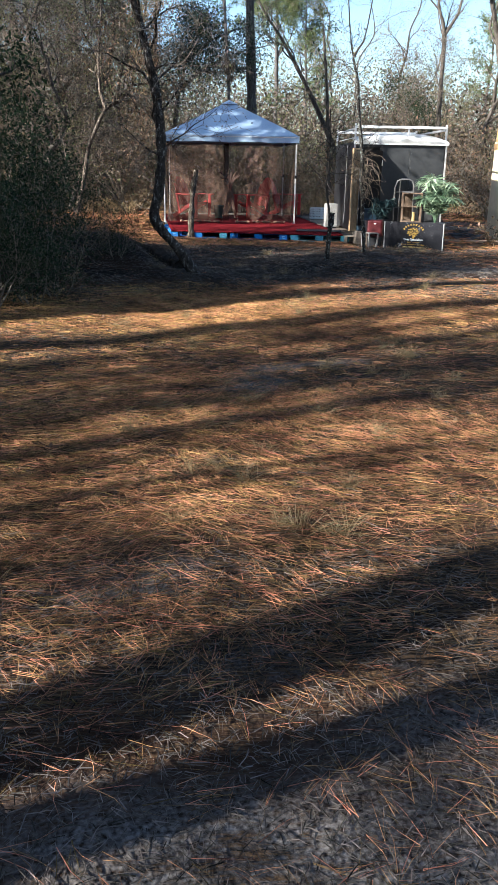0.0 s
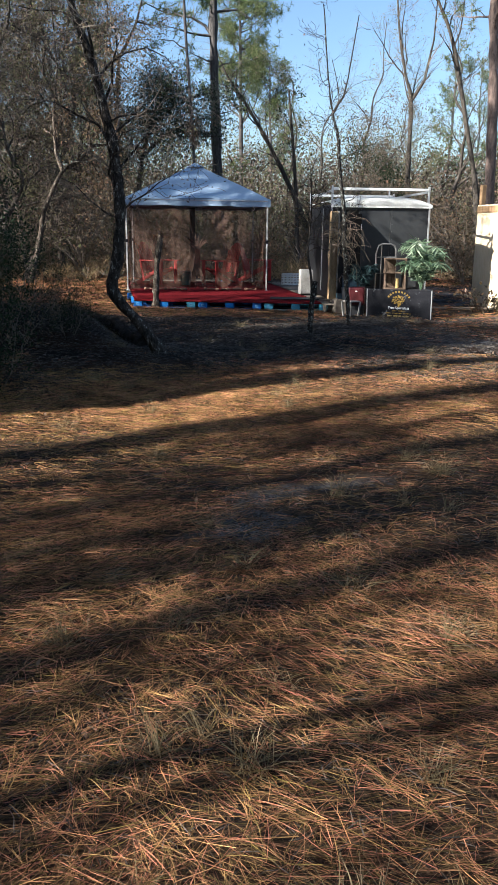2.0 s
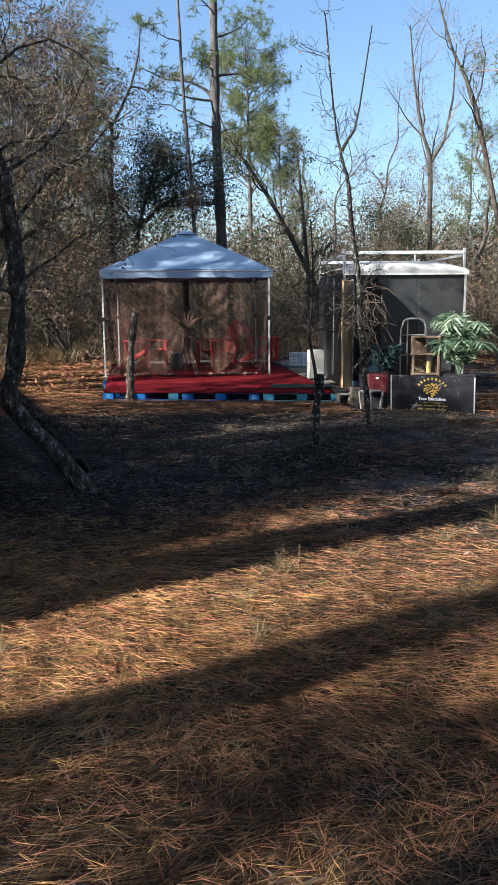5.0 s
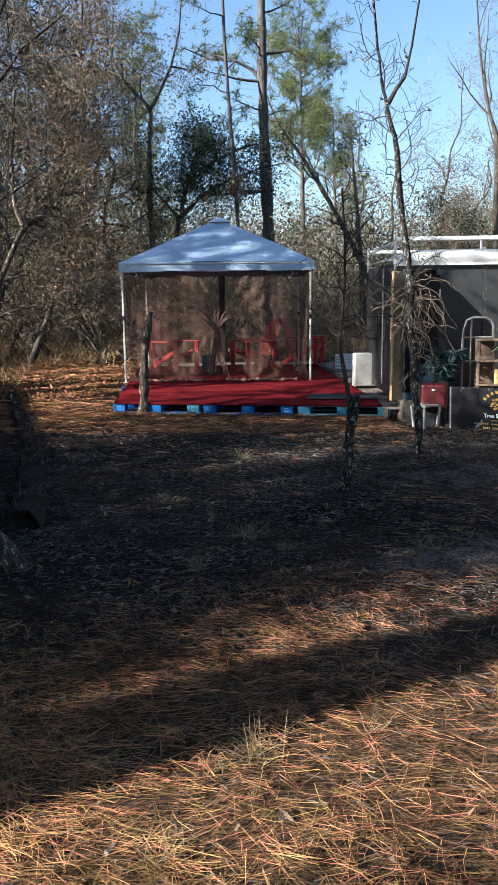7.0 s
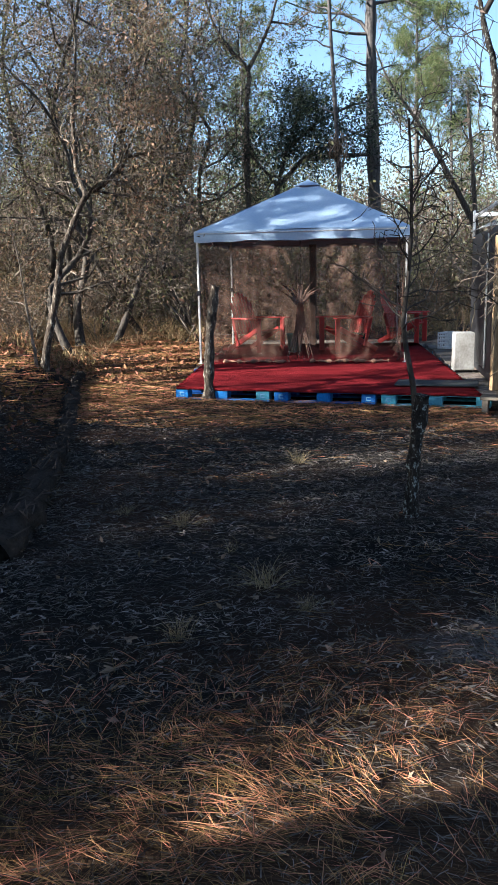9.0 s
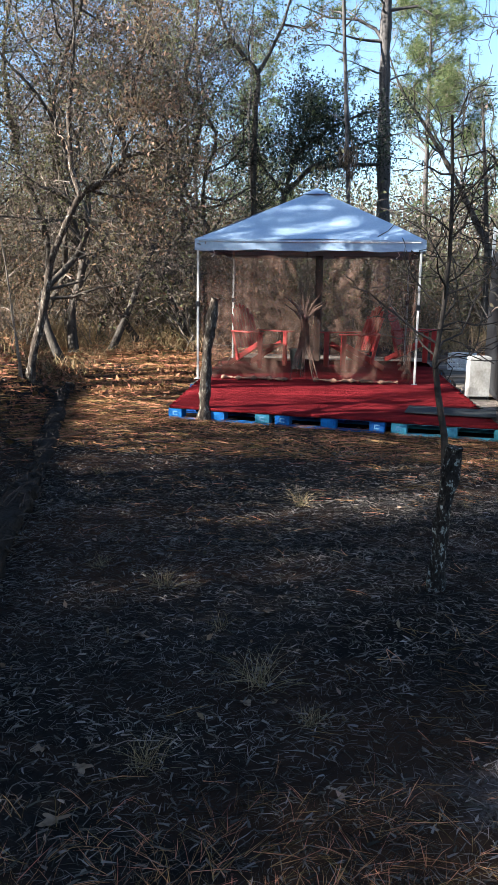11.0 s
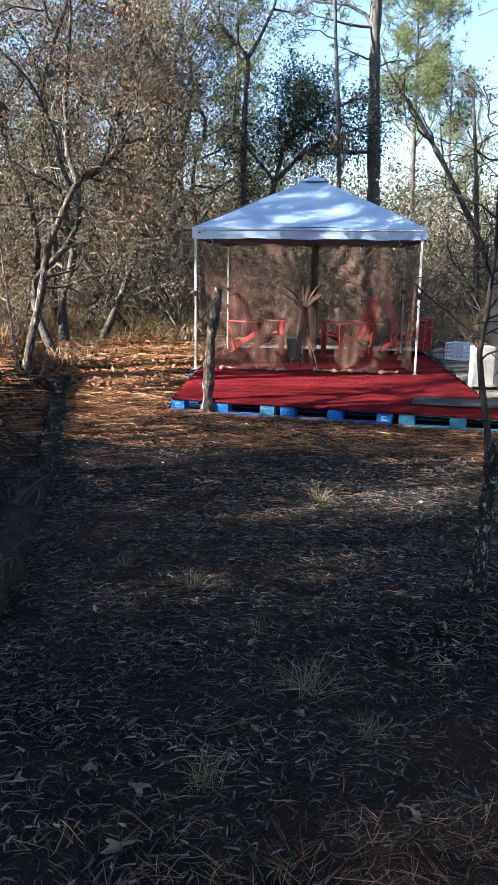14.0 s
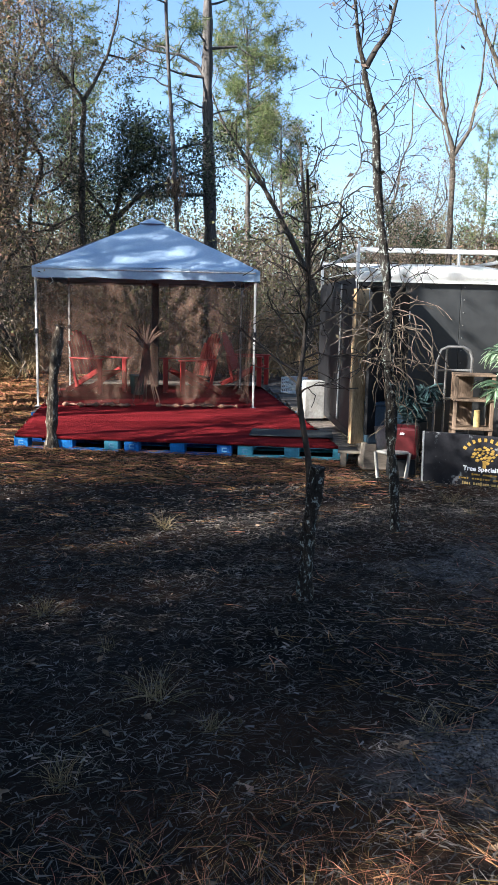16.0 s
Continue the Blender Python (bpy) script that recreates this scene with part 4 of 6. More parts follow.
M_STANDWOOD = material("brown_stained_wood", (0.17, 0.12, 0.085), (0.07, 0.05, 0.036), scale=3, stretch=(6, 6, 1), fine=30, rough=0.85, bump=0.3)
M_FROND = leafy("palm_frond", (0.24, 0.31, 0.20), (0.03, 0.075, 0.04), island=0.6, glow=0.3, rough=0.4)
M_MAT = material("grey_rubber_mat", (0.07, 0.075, 0.075), (0.035, 0.037, 0.038), scale=8, fine=80, rough=0.9, bump=0.4)
M_TAN = material("tan_cloth", (0.31, 0.175, 0.12), (0.12, 0.065, 0.045), scale=6, fine=60, rough=0.9, bump=0.4)


def screen_material():
    """Fine brown insect mesh: threads with open gaps between them."""
    m = material("brown_mesh", (0.175, 0.108, 0.08), (0.10, 0.062, 0.048), scale=2.2, fine=14, rough=0.8, bump=0.1)
    nt = m.node_tree
    bs, out = nt.nodes["Principled BSDF"], nt.nodes["Material Output"]
    tr = nt.nodes.new("ShaderNodeBsdfTransparent")
    ms = nt.nodes.new("ShaderNodeMixShader")
    ms.inputs[0].default_value = 0.33
    nt.links.new(tr.outputs[0], ms.inputs[1])
    nt.links.new(bs.outputs[0], ms.inputs[2])
    nt.links.new(ms.outputs[0], out.inputs[0])
    return m


M_SCREEN = screen_material()


def sheet(nu, nv, place, thickness=0.0):
    """A grid surface from place(u, v), u and v in 0..1."""
    bm = bmesh.new()
    rows = [[bm.verts.new(place(i / nu, j / nv)) for i in range(nu + 1)] for j in range(nv + 1)]
    for j in range(nv):
        for i in range(nu):
            f = bm.faces.new((rows[j][i], rows[j][i + 1], rows[j + 1][i + 1], rows[j + 1][i]))
            f.smooth = True
    if thickness:
        bmesh.ops.solidify(bm, geom=bm.faces[:], thickness=thickness)
    return bm


# ---- the tent ----
W, EAVE, PEAK = 3.05, 1.93, 2.75
tent = thing("canopy_tent", pose(0, 0, 0.14, 0, 0, -1.5), "white pop-up canopy tent with brown mesh walls on the deck", "tent")


def roof_side(a, b):
    """One sloping side of the roof between two corners, sagging a little between the ribs."""
    a, b, c = Vector(a), Vector(b), Vector((W / 2, W / 2, PEAK))

    def place(u, v):
        v = v * 0.9
        p = a.lerp(b, u).lerp(c, v)
        sag = 0.05 * math.sin(math.pi * u) * math.sin(math.pi * min(v, 1)) + 0.012 * math.sin(9 * u + 5 * v) * (1 - v)
        return (p.x, p.y, p.z - sag)
    return sheet(20, 12, place)


corners = ((-0.04, -0.04), (W + 0.04, -0.04), (W + 0.04, W + 0.04), (-0.04, W + 0.04))
for i in range(4):
    a, b = corners[i], corners[(i + 1) % 4]
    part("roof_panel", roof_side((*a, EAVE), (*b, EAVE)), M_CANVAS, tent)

    def hem(u, v, a=a, b=b):
        x, y = a[0] + (b[0] - a[0]) * u, a[1] + (b[1] - a[1]) * u
        out = Vector((b[1] - a[1], a[0] - b[0], 0)).normalized() * (0.008 * math.sin(23 * u) * v)
        return (x + out.x, y + out.y, EAVE - v * (0.145 + 0.008 * math.sin(17 * u) + 0.006 * math.sin(41 * u)))
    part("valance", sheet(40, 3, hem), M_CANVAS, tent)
cap = bmesh.new()
ring = [cap.verts.new((W / 2 + dx * 0.2, W / 2 + dy * 0.2, PEAK - 0.075)) for dx, dy in ((-1, -1), (1, -1), (1, 1), (-1, 1))]
tip = cap.verts.new((W / 2, W / 2, PEAK + 0.03))
for i in range(4):
    cap.faces.new((ring[i], ring[(i + 1) % 4], tip))
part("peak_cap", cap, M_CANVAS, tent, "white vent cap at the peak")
M_LEG = material("grey_white_paint", (0.55, 0.53, 0.50), (0.30, 0.28, 0.26), scale=7, stretch=(1, 1, 0.4), fine=50, rough=0.5, bump=0.06)
for x in (0.0, W - 0.02):
    for y in (0.0, W):
        leg = part("leg", box((0.03, 0.03, EAVE), pose(x, y, EAVE / 2), 0.005), M_LEG, tent, "grey-white square tube leg")
        part("foot", box((0.08, 0.08, 0.012), pose(x, y, 0.006), 0.003), M_STEEL, leg)
        part("slider", box((0.055, 0.055, 0.07), pose(x, y, 1.05), 0.006), M_BLACK, leg)
for i in range(4):
    a, b = Vector((*corners[i], EAVE - 0.03)), Vector((*corners[(i + 1) % 4], EAVE - 0.03))
    part("truss_bar", tube((a.lerp(b, 0.02), a.lerp(b, 0.98)), 0.011, 6), M_STEEL, tent)


def curtain(a, b, seed, knot=None, gather=0.0):
    """A hanging mesh wall with folds, drawn in a little at its foot."""
    a, b = Vector((*a, 0)), Vector((*b, 0))
    along = (b - a)
    nrm = Vector((along.y, -along.x, 0)).normalized()
    length = along.length

    def place(u, v):
        s = u * length
        z = EAVE - 0.1 - v * (EAVE - 0.115)
        fold = 0.007 * math.sin(s * 11 + seed) * (0.25 + v) + 0.004 * math.sin(s * 43 + 2 * seed + 3 * v)
        if knot:
            dx, dz = s - knot[0], z - knot[1]
            r = math.hypot(dx, dz)
            fold += 0.028 * math.sin(17 * math.atan2(dz, dx) + seed + 2 * math.sin(3 * r)) * math.exp(-((r - 0.45) / 0.5) ** 2)
        edge = gather * v * v * (u - 0.5)
        foot = 0.09 * max(0.0, v - 0.93) / 0.07 * math.sin(s * 7 + seed)
        p = a + along * (u - edge) + nrm * (fold + foot - 0.05 * v)
        return (p.x, p.y, max(z + 0.02 * math.sin(s * 9 + seed) * (v > 0.96), 0.008))
    return sheet(110, 26, place)


part("mesh_wall", curtain((0.03, 0.03), (1.52, 0.03), 1.0, (1.45, 1.05), 0.03), M_SCREEN, tent, "brown mesh front curtain with creases")
part("mesh_wall", curtain((1.50, 0.05), (3.0, 0.03), 2.3, (0.08, 1.05), 0.05), M_SCREEN, tent, "brown mesh front curtain with creases")
part("mesh_wall", curtain((0.03, W), (0.03, 0.05), 4.0), M_SCREEN, tent)
part("mesh_wall", curtain((3.02, 0.05), (3.02, W), 5.0), M_SCREEN, tent)
part("mesh_wall", curtain((1.55, W), (0.03, W), 6.0), M_SCREEN, tent)
part("mesh_wall", curtain((3.0, W), (1.75, W), 7.0), M_SCREEN, tent)
part("door_strip", sheet(4, 20, lambda u, v: (1.44 + 0.13 * u, W - 0.02 + 0.01 * math.sin(9 * v), 1.83 - 1.8 * v), 0.004), M_BLACK, tent, "dark rolled door strip")
for k, (x0, x1) in enumerate(((0.35, 1.35), (1.65, 2.8))):
    part("hem_roll", sheet(120, 8, lambda u, v, x0=x0, x1=x1, k=k: (x0 + (x1 - x0) * u, -0.06 + (0.045 + 0.02 * math.sin(37 * u + 2 * k)) * math.cos(2 * math.pi * v) + 0.03 * math.sin(13 * u + k), 0.04 + 0.034 * math.sin(2 * math.pi * v) * (0.55 + 0.3 * math.sin(31 * u + k) + 0.25 * math.sin(57 * u)))), M_TAN, tent, "bunched tan hem lying on the carpet")
M_BUNCH = screen_material()
M_BUNCH.name = "bunched_brown_mesh"
M_BUNCH.node_tree.nodes["Mix Shader"].inputs[0].default_value = 0.7
rg = np.random.default_rng(44)
fold_lines = []
for i in range(26):
    q = (i - 12.5) / 12.5
    ang, ln = q * 0.95 + rg.normal(0, 0.06), rg.uniform(0.2, 0.44)
    foot, r = Vector((1.51 + 0.03 * q, -0.055, 0.86 + rg.uniform(-0.06, 0.06))), rg.uniform(0.007, 0.014)
    tip_ = foot + Vector((math.sin(ang) * ln, 0.025, math.cos(ang) * ln))
    fold_lines.append(([foot, foot.lerp(tip_, 0.5) + Vector((-0.03 * q, -0.012, 0.02)), tip_], [r, r * 1.1, 0.002], 5))
for i in range(18):
    q = (i - 8.5) / 8.5
    top, r = Vector((1.51 + 0.03 * q, -0.055, 0.9)), rg.uniform(0.008, 0.014)
    low = Vector((1.51 + 0.17 * q + rg.normal(0, 0.02), -0.06, rg.uniform(0.03, 0.3)))
    fold_lines.append(([top, top.lerp(low, 0.5) + Vector((-0.04 * q, -0.012, 0)), low], [r, r, 0.004], 5))
part("gathered_fold", mesh_from("gathered_fold", *tubes(fold_lines), M_BUNCH, True), None, tent, "brown bunched curtain edge tied in a knot")
for x, y in ((0.22, 0.0), (2.72, 0.0)):
    part("tie_ribbon", tube(((x, y - 0.03, EAVE - 0.15), (x + 0.03, y - 0.05, EAVE - 0.2), (x - 0.02, y - 0.05, EAVE - 0.24)), 0.006, 5), M_WHITE, tent)


# ---- the deck of pallets ----
M_STENCIL = material("pale_stencil_paint", (0.22, 0.38, 0.50), (0.07, 0.19, 0.36), scale=30, fine=90, rough=0.7, bump=0.1)


def pallet(paint):
    p = thing("pallet", pose(0, 0, 0), "blue-painted wooden shipping pallet under the red carpet", "pallet", "pallets of the deck")
    for x in (0.075, 0.57, 1.075):
        for y in (0.07, 0.5, 0.93):
            part("block", box((0.16, 0.13, 0.098), pose(x, y, 0.067), 0.006, 1), paint[0] if x < 1 else paint[1], p)
    for x in (0.075, 1.075):
        part("stencil_mark", box((0.055, 0.003, 0.012), pose(x, 0.0035, 0.085)), M_STENCIL, p)
        part("stencil_mark", box((0.055, 0.003, 0.012), pose(x, 0.0035, 0.05)), M_STENCIL, p)
        part("stencil_mark", box((0.012, 0.003, 0.023), pose(x - 0.0215, 0.0035, 0.0675)), M_STENCIL, p)
    for y in (0.06, 0.5, 0.94):
        part("bottom_board", box((1.15, 0.1, 0.018), pose(0.575, y, 0.0095), 0.003, 1), paint[0], p)
        part("stringer_board", box((1.15, 0.12, 0.010), pose(0.575, y, 0.1215), 0.003, 1), paint[1], p)
    for i in range(7):
        part("top_board", box((1.15, 0.1, 0.012), pose(0.575, 0.06 + i * 0.147, 0.1335), 0.003, 1), M_GREYWOOD, p)
    return p


FRONT = Vector((0.16, -2.66, 0))
YAW = math.degrees(math.atan2(-0.70, 3.44))
models = []
for k, paint in enumerate(((M_BLUE, M_TEAL), (M_BLUE, M_BLUE), (M_TEAL, M_TEAL))):
    p = pallet(paint)
    models.append(p)
    d = Matrix.Rotation(radians(YAW), 4, 'Z') @ Vector((1.22 * k, 0, 0))
    p.matrix_basis = pose(FRONT.x + d.x, FRONT.y + d.y, max(gz(FRONT.x + d.x + 0.5, FRONT.y + d.y), -0.02), 0, 0, YAW)
for row in range(6):
    for k in range(3):
        copy_thing(models[(k + row) % 3], pose(0.0 + 1.19 * k + 0.1 * (row == 0), -1.62 + 1.03 * row - 0.22 * k * (row == 0) - 0.05 * k, 0.0, 0, 0, YAW * (0.9 if row == 0 else 0.3)))
plain = pallet((M_GREYWOOD, M_GREYWOOD))
plain["label"] = "bare grey wooden shipping pallet beside the carpet"
plain.matrix_basis = pose(3.62, -3.25, 0.0, 0, 0, -3)
for y in (-2.3, -1.2, -0.1, 1.0, 2.1):
    copy_thing(plain, pose(3.62, y + 0.15, 0.0, 0, 0, -3))

carpet_pts = (Vector((0.17, -2.64, 0)), Vector((3.58, -3.33, 0)), Vector((3.52, 3.4, 0)), Vector((-0.12, 3.4, 0)))


def carpet(u, v):
    p = carpet_pts[0].lerp(carpet_pts[1], u).lerp(carpet_pts[3].lerp(carpet_pts[2], u), v ** 1.6)
    ripple = 0.011 * math.sin(26 * p.y + 1.5 * math.sin(2.2 * p.x)) * math.exp(-((p.y + 1.6) / 1.1) ** 2)
    drop = 0.03 * (v == 0)
    return (p.x, p.y - 0.03 * (v <= 0.0067), 0.152 + ripple - drop)


rug = tagged(new("carpet", bpy.data.meshes.new("carpet")), "rippled red outdoor carpet over the pallet deck", "carpet")
bm = sheet(40, 150, carpet, 0.008)
bm.to_mesh(rug.data)
bm.free()
rug.data.materials.append(M_RED)
mat_ = tagged(new("doormat", bpy.data.meshes.new("doormat")), "dark grey rubber mat on the red carpet", "mat")
bm = box((0.92, 0.5, 0.012), pose(3.2, -2.62, 0.175, 0, 0, -10), 0.004)
bm.to_mesh(mat_.data)
bm.free()
mat_.data.materials.append(M_MAT)


# ---- chairs and small things on the deck ----
def lounge_chair():
    c = thing("garden_chair", pose(0, 0, 0), "red plastic adirondack garden chair on the carpeted deck", "chair", "red garden chairs")
    for i in range(6):
        part("seat_slat", box((0.5, 0.075, 0.018), pose(0, -0.22 + i * 0.085, 0.36 - i * 0.022, -14), 0.006, 1), M_REDPLASTIC, c)
    for i in range(7):
        x = (i - 3) * 0.07
        h = 0.74 - 0.035 * (i - 3) ** 2 * 0.55
        part("back_slat", box((0.062, 0.018, h), pose(x * 1.08, 0.27 + 0.16 * h, 0.27 + h / 2, -20, 0, 0), 0.008, 1), M_REDPLASTIC, c)
    for s in (-1, 1):
        part("armrest", box((0.12, 0.68, 0.022), pose(s * 0.32, 0.0, 0.56, 0, 0, s * 3), 0.01, 2), M_REDPLASTIC, c)
        part("front_leg", box((0.03, 0.09, 0.55), pose(s * 0.29, -0.26, 0.275), 0.008, 1), M_REDPLASTIC, c)
        part("rear_leg", box((0.03, 0.085, 0.78), pose(s * 0.26, 0.14, 0.20, 62, 0, 0), 0.008, 1), M_REDPLASTIC, c)
        part("arm_brace", box((0.03, 0.06, 0.5), pose(s * 0.29, 0.3, 0.33, -14), 0.008, 1), M_REDPLASTIC, c)
    part("back_rail", box((0.56, 0.03, 0.06), pose(0, 0.36, 0.52, -20), 0.008, 1), M_REDPLASTIC, c)
    return c


chair = lounge_chair()
chair.matrix_basis = pose(0.72, 1.75, 0.168, 0, 0, 52)
copy_thing(chair, pose(2.14, 1.65, 0.168, 0, 0, -62))
copy_thing(chair, pose(3.34, 3.6, 0.141, 0, 0, 70))

bin_ = thing("waste_bin", pose(1.33, 1.5, 0.168), "small green plastic bin between the chairs", "bin")
bm = bmesh.new()
bmesh.ops.create_cone(bm, segments=20, radius1=0.1, radius2=0.13, depth=0.3, cap_ends=True, matrix=pose(0, 0, 0.15))
part("body", bm, M_GREENBIN, bin_)
bm = bmesh.new()
bmesh.ops.create_cone(bm, segments=20, radius1=0.138, radius2=0.138, depth=0.02, cap_ends=True, matrix=pose(0, 0, 0.3))
part("rim", bm, M_GREENBIN, bin_)

crate = thing("milk_crate", pose(3.98, 2.2, 0.14, 0, 0, -38), "white plastic milk crate with a lattice of slots", "crate")
for s, (dx, dy, rz) in enumerate(((0, -0.165, 0), (0.165, 0, 90), (0, 0.165, 0), (-0.165, 0, 90))):
    for z in (0.015, 0.09, 0.15, 0.21, 0.265):
        part("rail", box((0.33, 0.012, 0.026), pose(dx, dy, z, 0, 0, rz), 0.003, 1), M_WHITE, crate)
    for k in range(5):
        o = -0.155 + k * 0.0775
        part("bar", box((0.02, 0.010, 0.27), pose(dx + (o if rz == 0 else 0), dy + (o if rz else 0), 0.137, 0, 0, rz), 0.002, 1), M_WHITE, crate)
part("base", box((0.33, 0.33, 0.012), pose(0, 0, 0.008)), M_WHITE, crate)

M_DULLENAMEL = material("dulled_white_enamel", (0.42, 0.41, 0.385), (0.24, 0.225, 0.20), scale=4, fine=30, rough=0.5, bump=0.05)
fridge = thing("appliance", pose(3.68, -1.3, 0.14, 0, 0, 4) @ Matrix.Diagonal((0.74, 0.7, 0.96, 1)), "small white enamel appliance standing at the deck's edge", "appliance")
part("body", box((0.34, 0.26, 0.52), pose(0, 0.06, 0.28), 0.02, 3), M_DULLENAMEL, fridge)
part("door", box((0.345, 0.03, 0.50), pose(0, -0.09, 0.285), 0.012, 3), M_DULLENAMEL, fridge)
part("base", box((0.30, 0.24, 0.03), pose(0, 0.05, 0.015)), M_BLACK, fridge)

# ---- the trailer ----
# the leaf faces away from the sun; black puts that shade into its colour
M_DOOR = material("unlit_black_skin", (0.012, 0.012, 0.013), (0.006, 0.006, 0.007), scale=5, fine=40, rough=0.8, bump=0.05)
M_DOOR.node_tree.nodes["Principled BSDF"].inputs["Specular IOR Level"].default_value = 0.1
TX, TY = 3.70, -3.4
trailer = thing("cargo_trailer", pose(TX, TY, 0, 0, 0, -3), "charcoal enclosed cargo trailer with white roof and steel rack", "trailer")
TW, TL, TZ0, TZ1 = 1.76, 2.7, 0.28, 1.86
part("floor_frame", box((TW, TL, 0.08), pose(TW / 2, TL / 2, TZ0 - 0.02), 0.01), M_BLACK, trailer)
# side walls and side door blackened in place of tree shade
part("side_wall", box((0.03, TL, TZ1 - TZ0), pose(0.015, TL / 2, (TZ0 + TZ1) / 2 + 0.02), 0.004, 1), M_BLACK, trailer, "side skin coloured black for shade")
part("side_wall", box((0.03, TL, TZ1 - TZ0), pose(TW - 0.015, TL / 2, (TZ0 + TZ1) / 2 + 0.02), 0.004, 1), M_BLACK, trailer, "side skin coloured black for shade")
part("end_wall", box((TW - 0.08, 0.03, TZ1 - TZ0), pose(TW / 2, TL - 0.02, (TZ0 + TZ1) / 2 + 0.02), 0.004, 1), M_TRAILER, trailer)
for k, (x0, x1) in enumerate(((0.50, 1.06), (1.065, TW - 0.035))):
    panel = part("skin_panel", box((x1 - x0, 0.03, TZ1 - TZ0), pose((x0 + x1) / 2, 0.018, (TZ0 + TZ1) / 2 + 0.02), 0.003, 1), M_TRAILER, trailer, "charcoal metal skin panel with rivets")
    for z in np.linspace(TZ0 + 0.12, TZ1 - 0.06, 12):
        bm = bmesh.new()
        bmesh.ops.create_icosphere(bm, subdivisions=1, radius=0.008, matrix=pose(x0 + 0.03, 0.002, float(z)))
        part("rivet", bm, M_TUBE, panel)
part("lintel", box((0.46, 0.03, 0.1), pose(0.265, 0.018, TZ1 - 0.02), 0.003, 1), M_TRAILER, trailer)
for x in (0.0, TW):
    part("corner_trim", box((0.03, 0.035, TZ1 - TZ0 + 0.05), pose(x, 0.0, (TZ0 + TZ1) / 2 + 0.03), 0.006), M_STEEL, trailer)
# roof: a shallow arch with a rolled white front edge
arch = lambda u, v: (-0.03 + (TW + 0.06) * u, -0.05 + (TL + 0.08) * v, TZ1 + 0.03 + 0.10 * (1 - abs(2 * u - 1) ** 4) + 0.045 * min(1, v * 8))
part("roof", sheet(24, 30, arch, -0.02), M_WHITE, trailer, "white arched roof skin")
part("roof_cap", sheet(24, 4, lambda u, v: (-0.03 + (TW + 0.06) * u, -0.05 - 0.03 * math.sin(math.pi * v), TZ1 + 0.03 + 0.10 * (1 - abs(2 * u - 1) ** 4) * (1 - v) - 0.06 * v), -0.012), M_WHITE, trailer, "rolled white cap along the roof's edge")
# rack
for x in (0.0, TW - 0.02):
    for y in (0.02, TL - 0.1):
        part("rack_post", box((0.035, 0.035, 0.36), pose(x, y, TZ1 + 0.16), 0.004, 1), M_STEEL, trailer)
for y in (0.02, TL - 0.1):
    part("rack_bar", box((TW, 0.035, 0.045), pose(TW / 2, y, TZ1 + 0.285), 0.006, 1), M_WHITE, trailer)
for x in (0.0, TW - 0.02):
    part("rack_rail", box((0.03, TL - 0.15, 0.035), pose(x, TL / 2 - 0.05, TZ1 + 0.25), 0.004, 1), M_STEEL, trailer)
part("rack_upright", box((0.025, 0.025, 0.2), pose(TW * 0.58, 0.02, TZ1 + 0.18), 0.003, 1), M_STEEL, trailer)
# doors standing open
# sunlight is put into this leaf's wood colour, lighter than the other lumber
door = part("door", box((0.05, 0.16, 1.5), pose(-0.02, -0.35, 1.0, 0, 0, -62), 0.006, 1), material("sunlit_tint_lumber", (0.62, 0.42, 0.23), (0.20, 0.125, 0.07), scale=2.5, stretch=(5, 5, 0.8), fine=25, rough=0.8, bump=0.25), trailer, "narrow open door leaf of bare wood lightened to look sunlit")
part("edge_strip", box((0.03, 0.03, 1.52), pose(0.06, -0.31, 1.0, 0, 0, -62), 0.004, 1), M_STEEL, door)
dark_door = part("door", box((0.03, 0.74, 1.35), pose(0.28, -0.29, 1.04, 0, 0, -42), 0.004, 1), M_DOOR, trailer, "open door leaf coloured black as unlit")
part("hinge", box((0.03, 0.03, 0.1), pose(0.53, -0.02, 1.5), 0.004, 1), M_STEEL, dark_door)
part("side_door", box((0.02, 0.75, 1.45), pose(-0.012, 1.3, 1.08), 0.004, 1), M_BLACK, trailer)
part("door_trim", box((0.018, 0.03, 1.5), pose(-0.014, 0.88, 1.08), 0.004, 1), M_STEEL, trailer)
for x, y in ((0.2, 0.3), (TW - 0.2, 0.3), (0.2, TL - 0.3), (TW - 0.2, TL - 0.3)):
    part("jack_block", box((0.2, 0.2, 0.25), pose(x, y, 0.115), 0.01, 1), M_GREYWOOD, trailer)
step = thing("plank_step", pose(3.78, -3.62, 0), "weathered plank step before the trailer", "step")
part("tread", box((0.5, 0.26, 0.03), pose(0, 0, 0.15, 0, 0, -14), 0.005, 1), M_GREYWOOD, step)
for s in (-0.2, 0.2):
    part("support", box((0.06, 0.2, 0.135), pose(s, 0, 0.0675, 0, 0, -14), 0.004, 1), M_GREYWOOD, step)

# ---- clutter before the trailer ----
tote = thing("storage_tote", pose(3.97, -3.72, 0.0), "blue-grey plastic storage tote on a low pallet", "tote")
part("stand", box((0.5, 0.3, 0.26), pose(0, 0, 0.13), 0.01, 1), M_GREYWOOD, tote)
part("body", box((0.44, 0.30, 0.38), pose(0, 0, 0.45), 0.02), M_TOTE, tote)
part("lid", box((0.47, 0.33, 0.035), pose(0, 0, 0.655), 0.012), M_TOTE, tote)

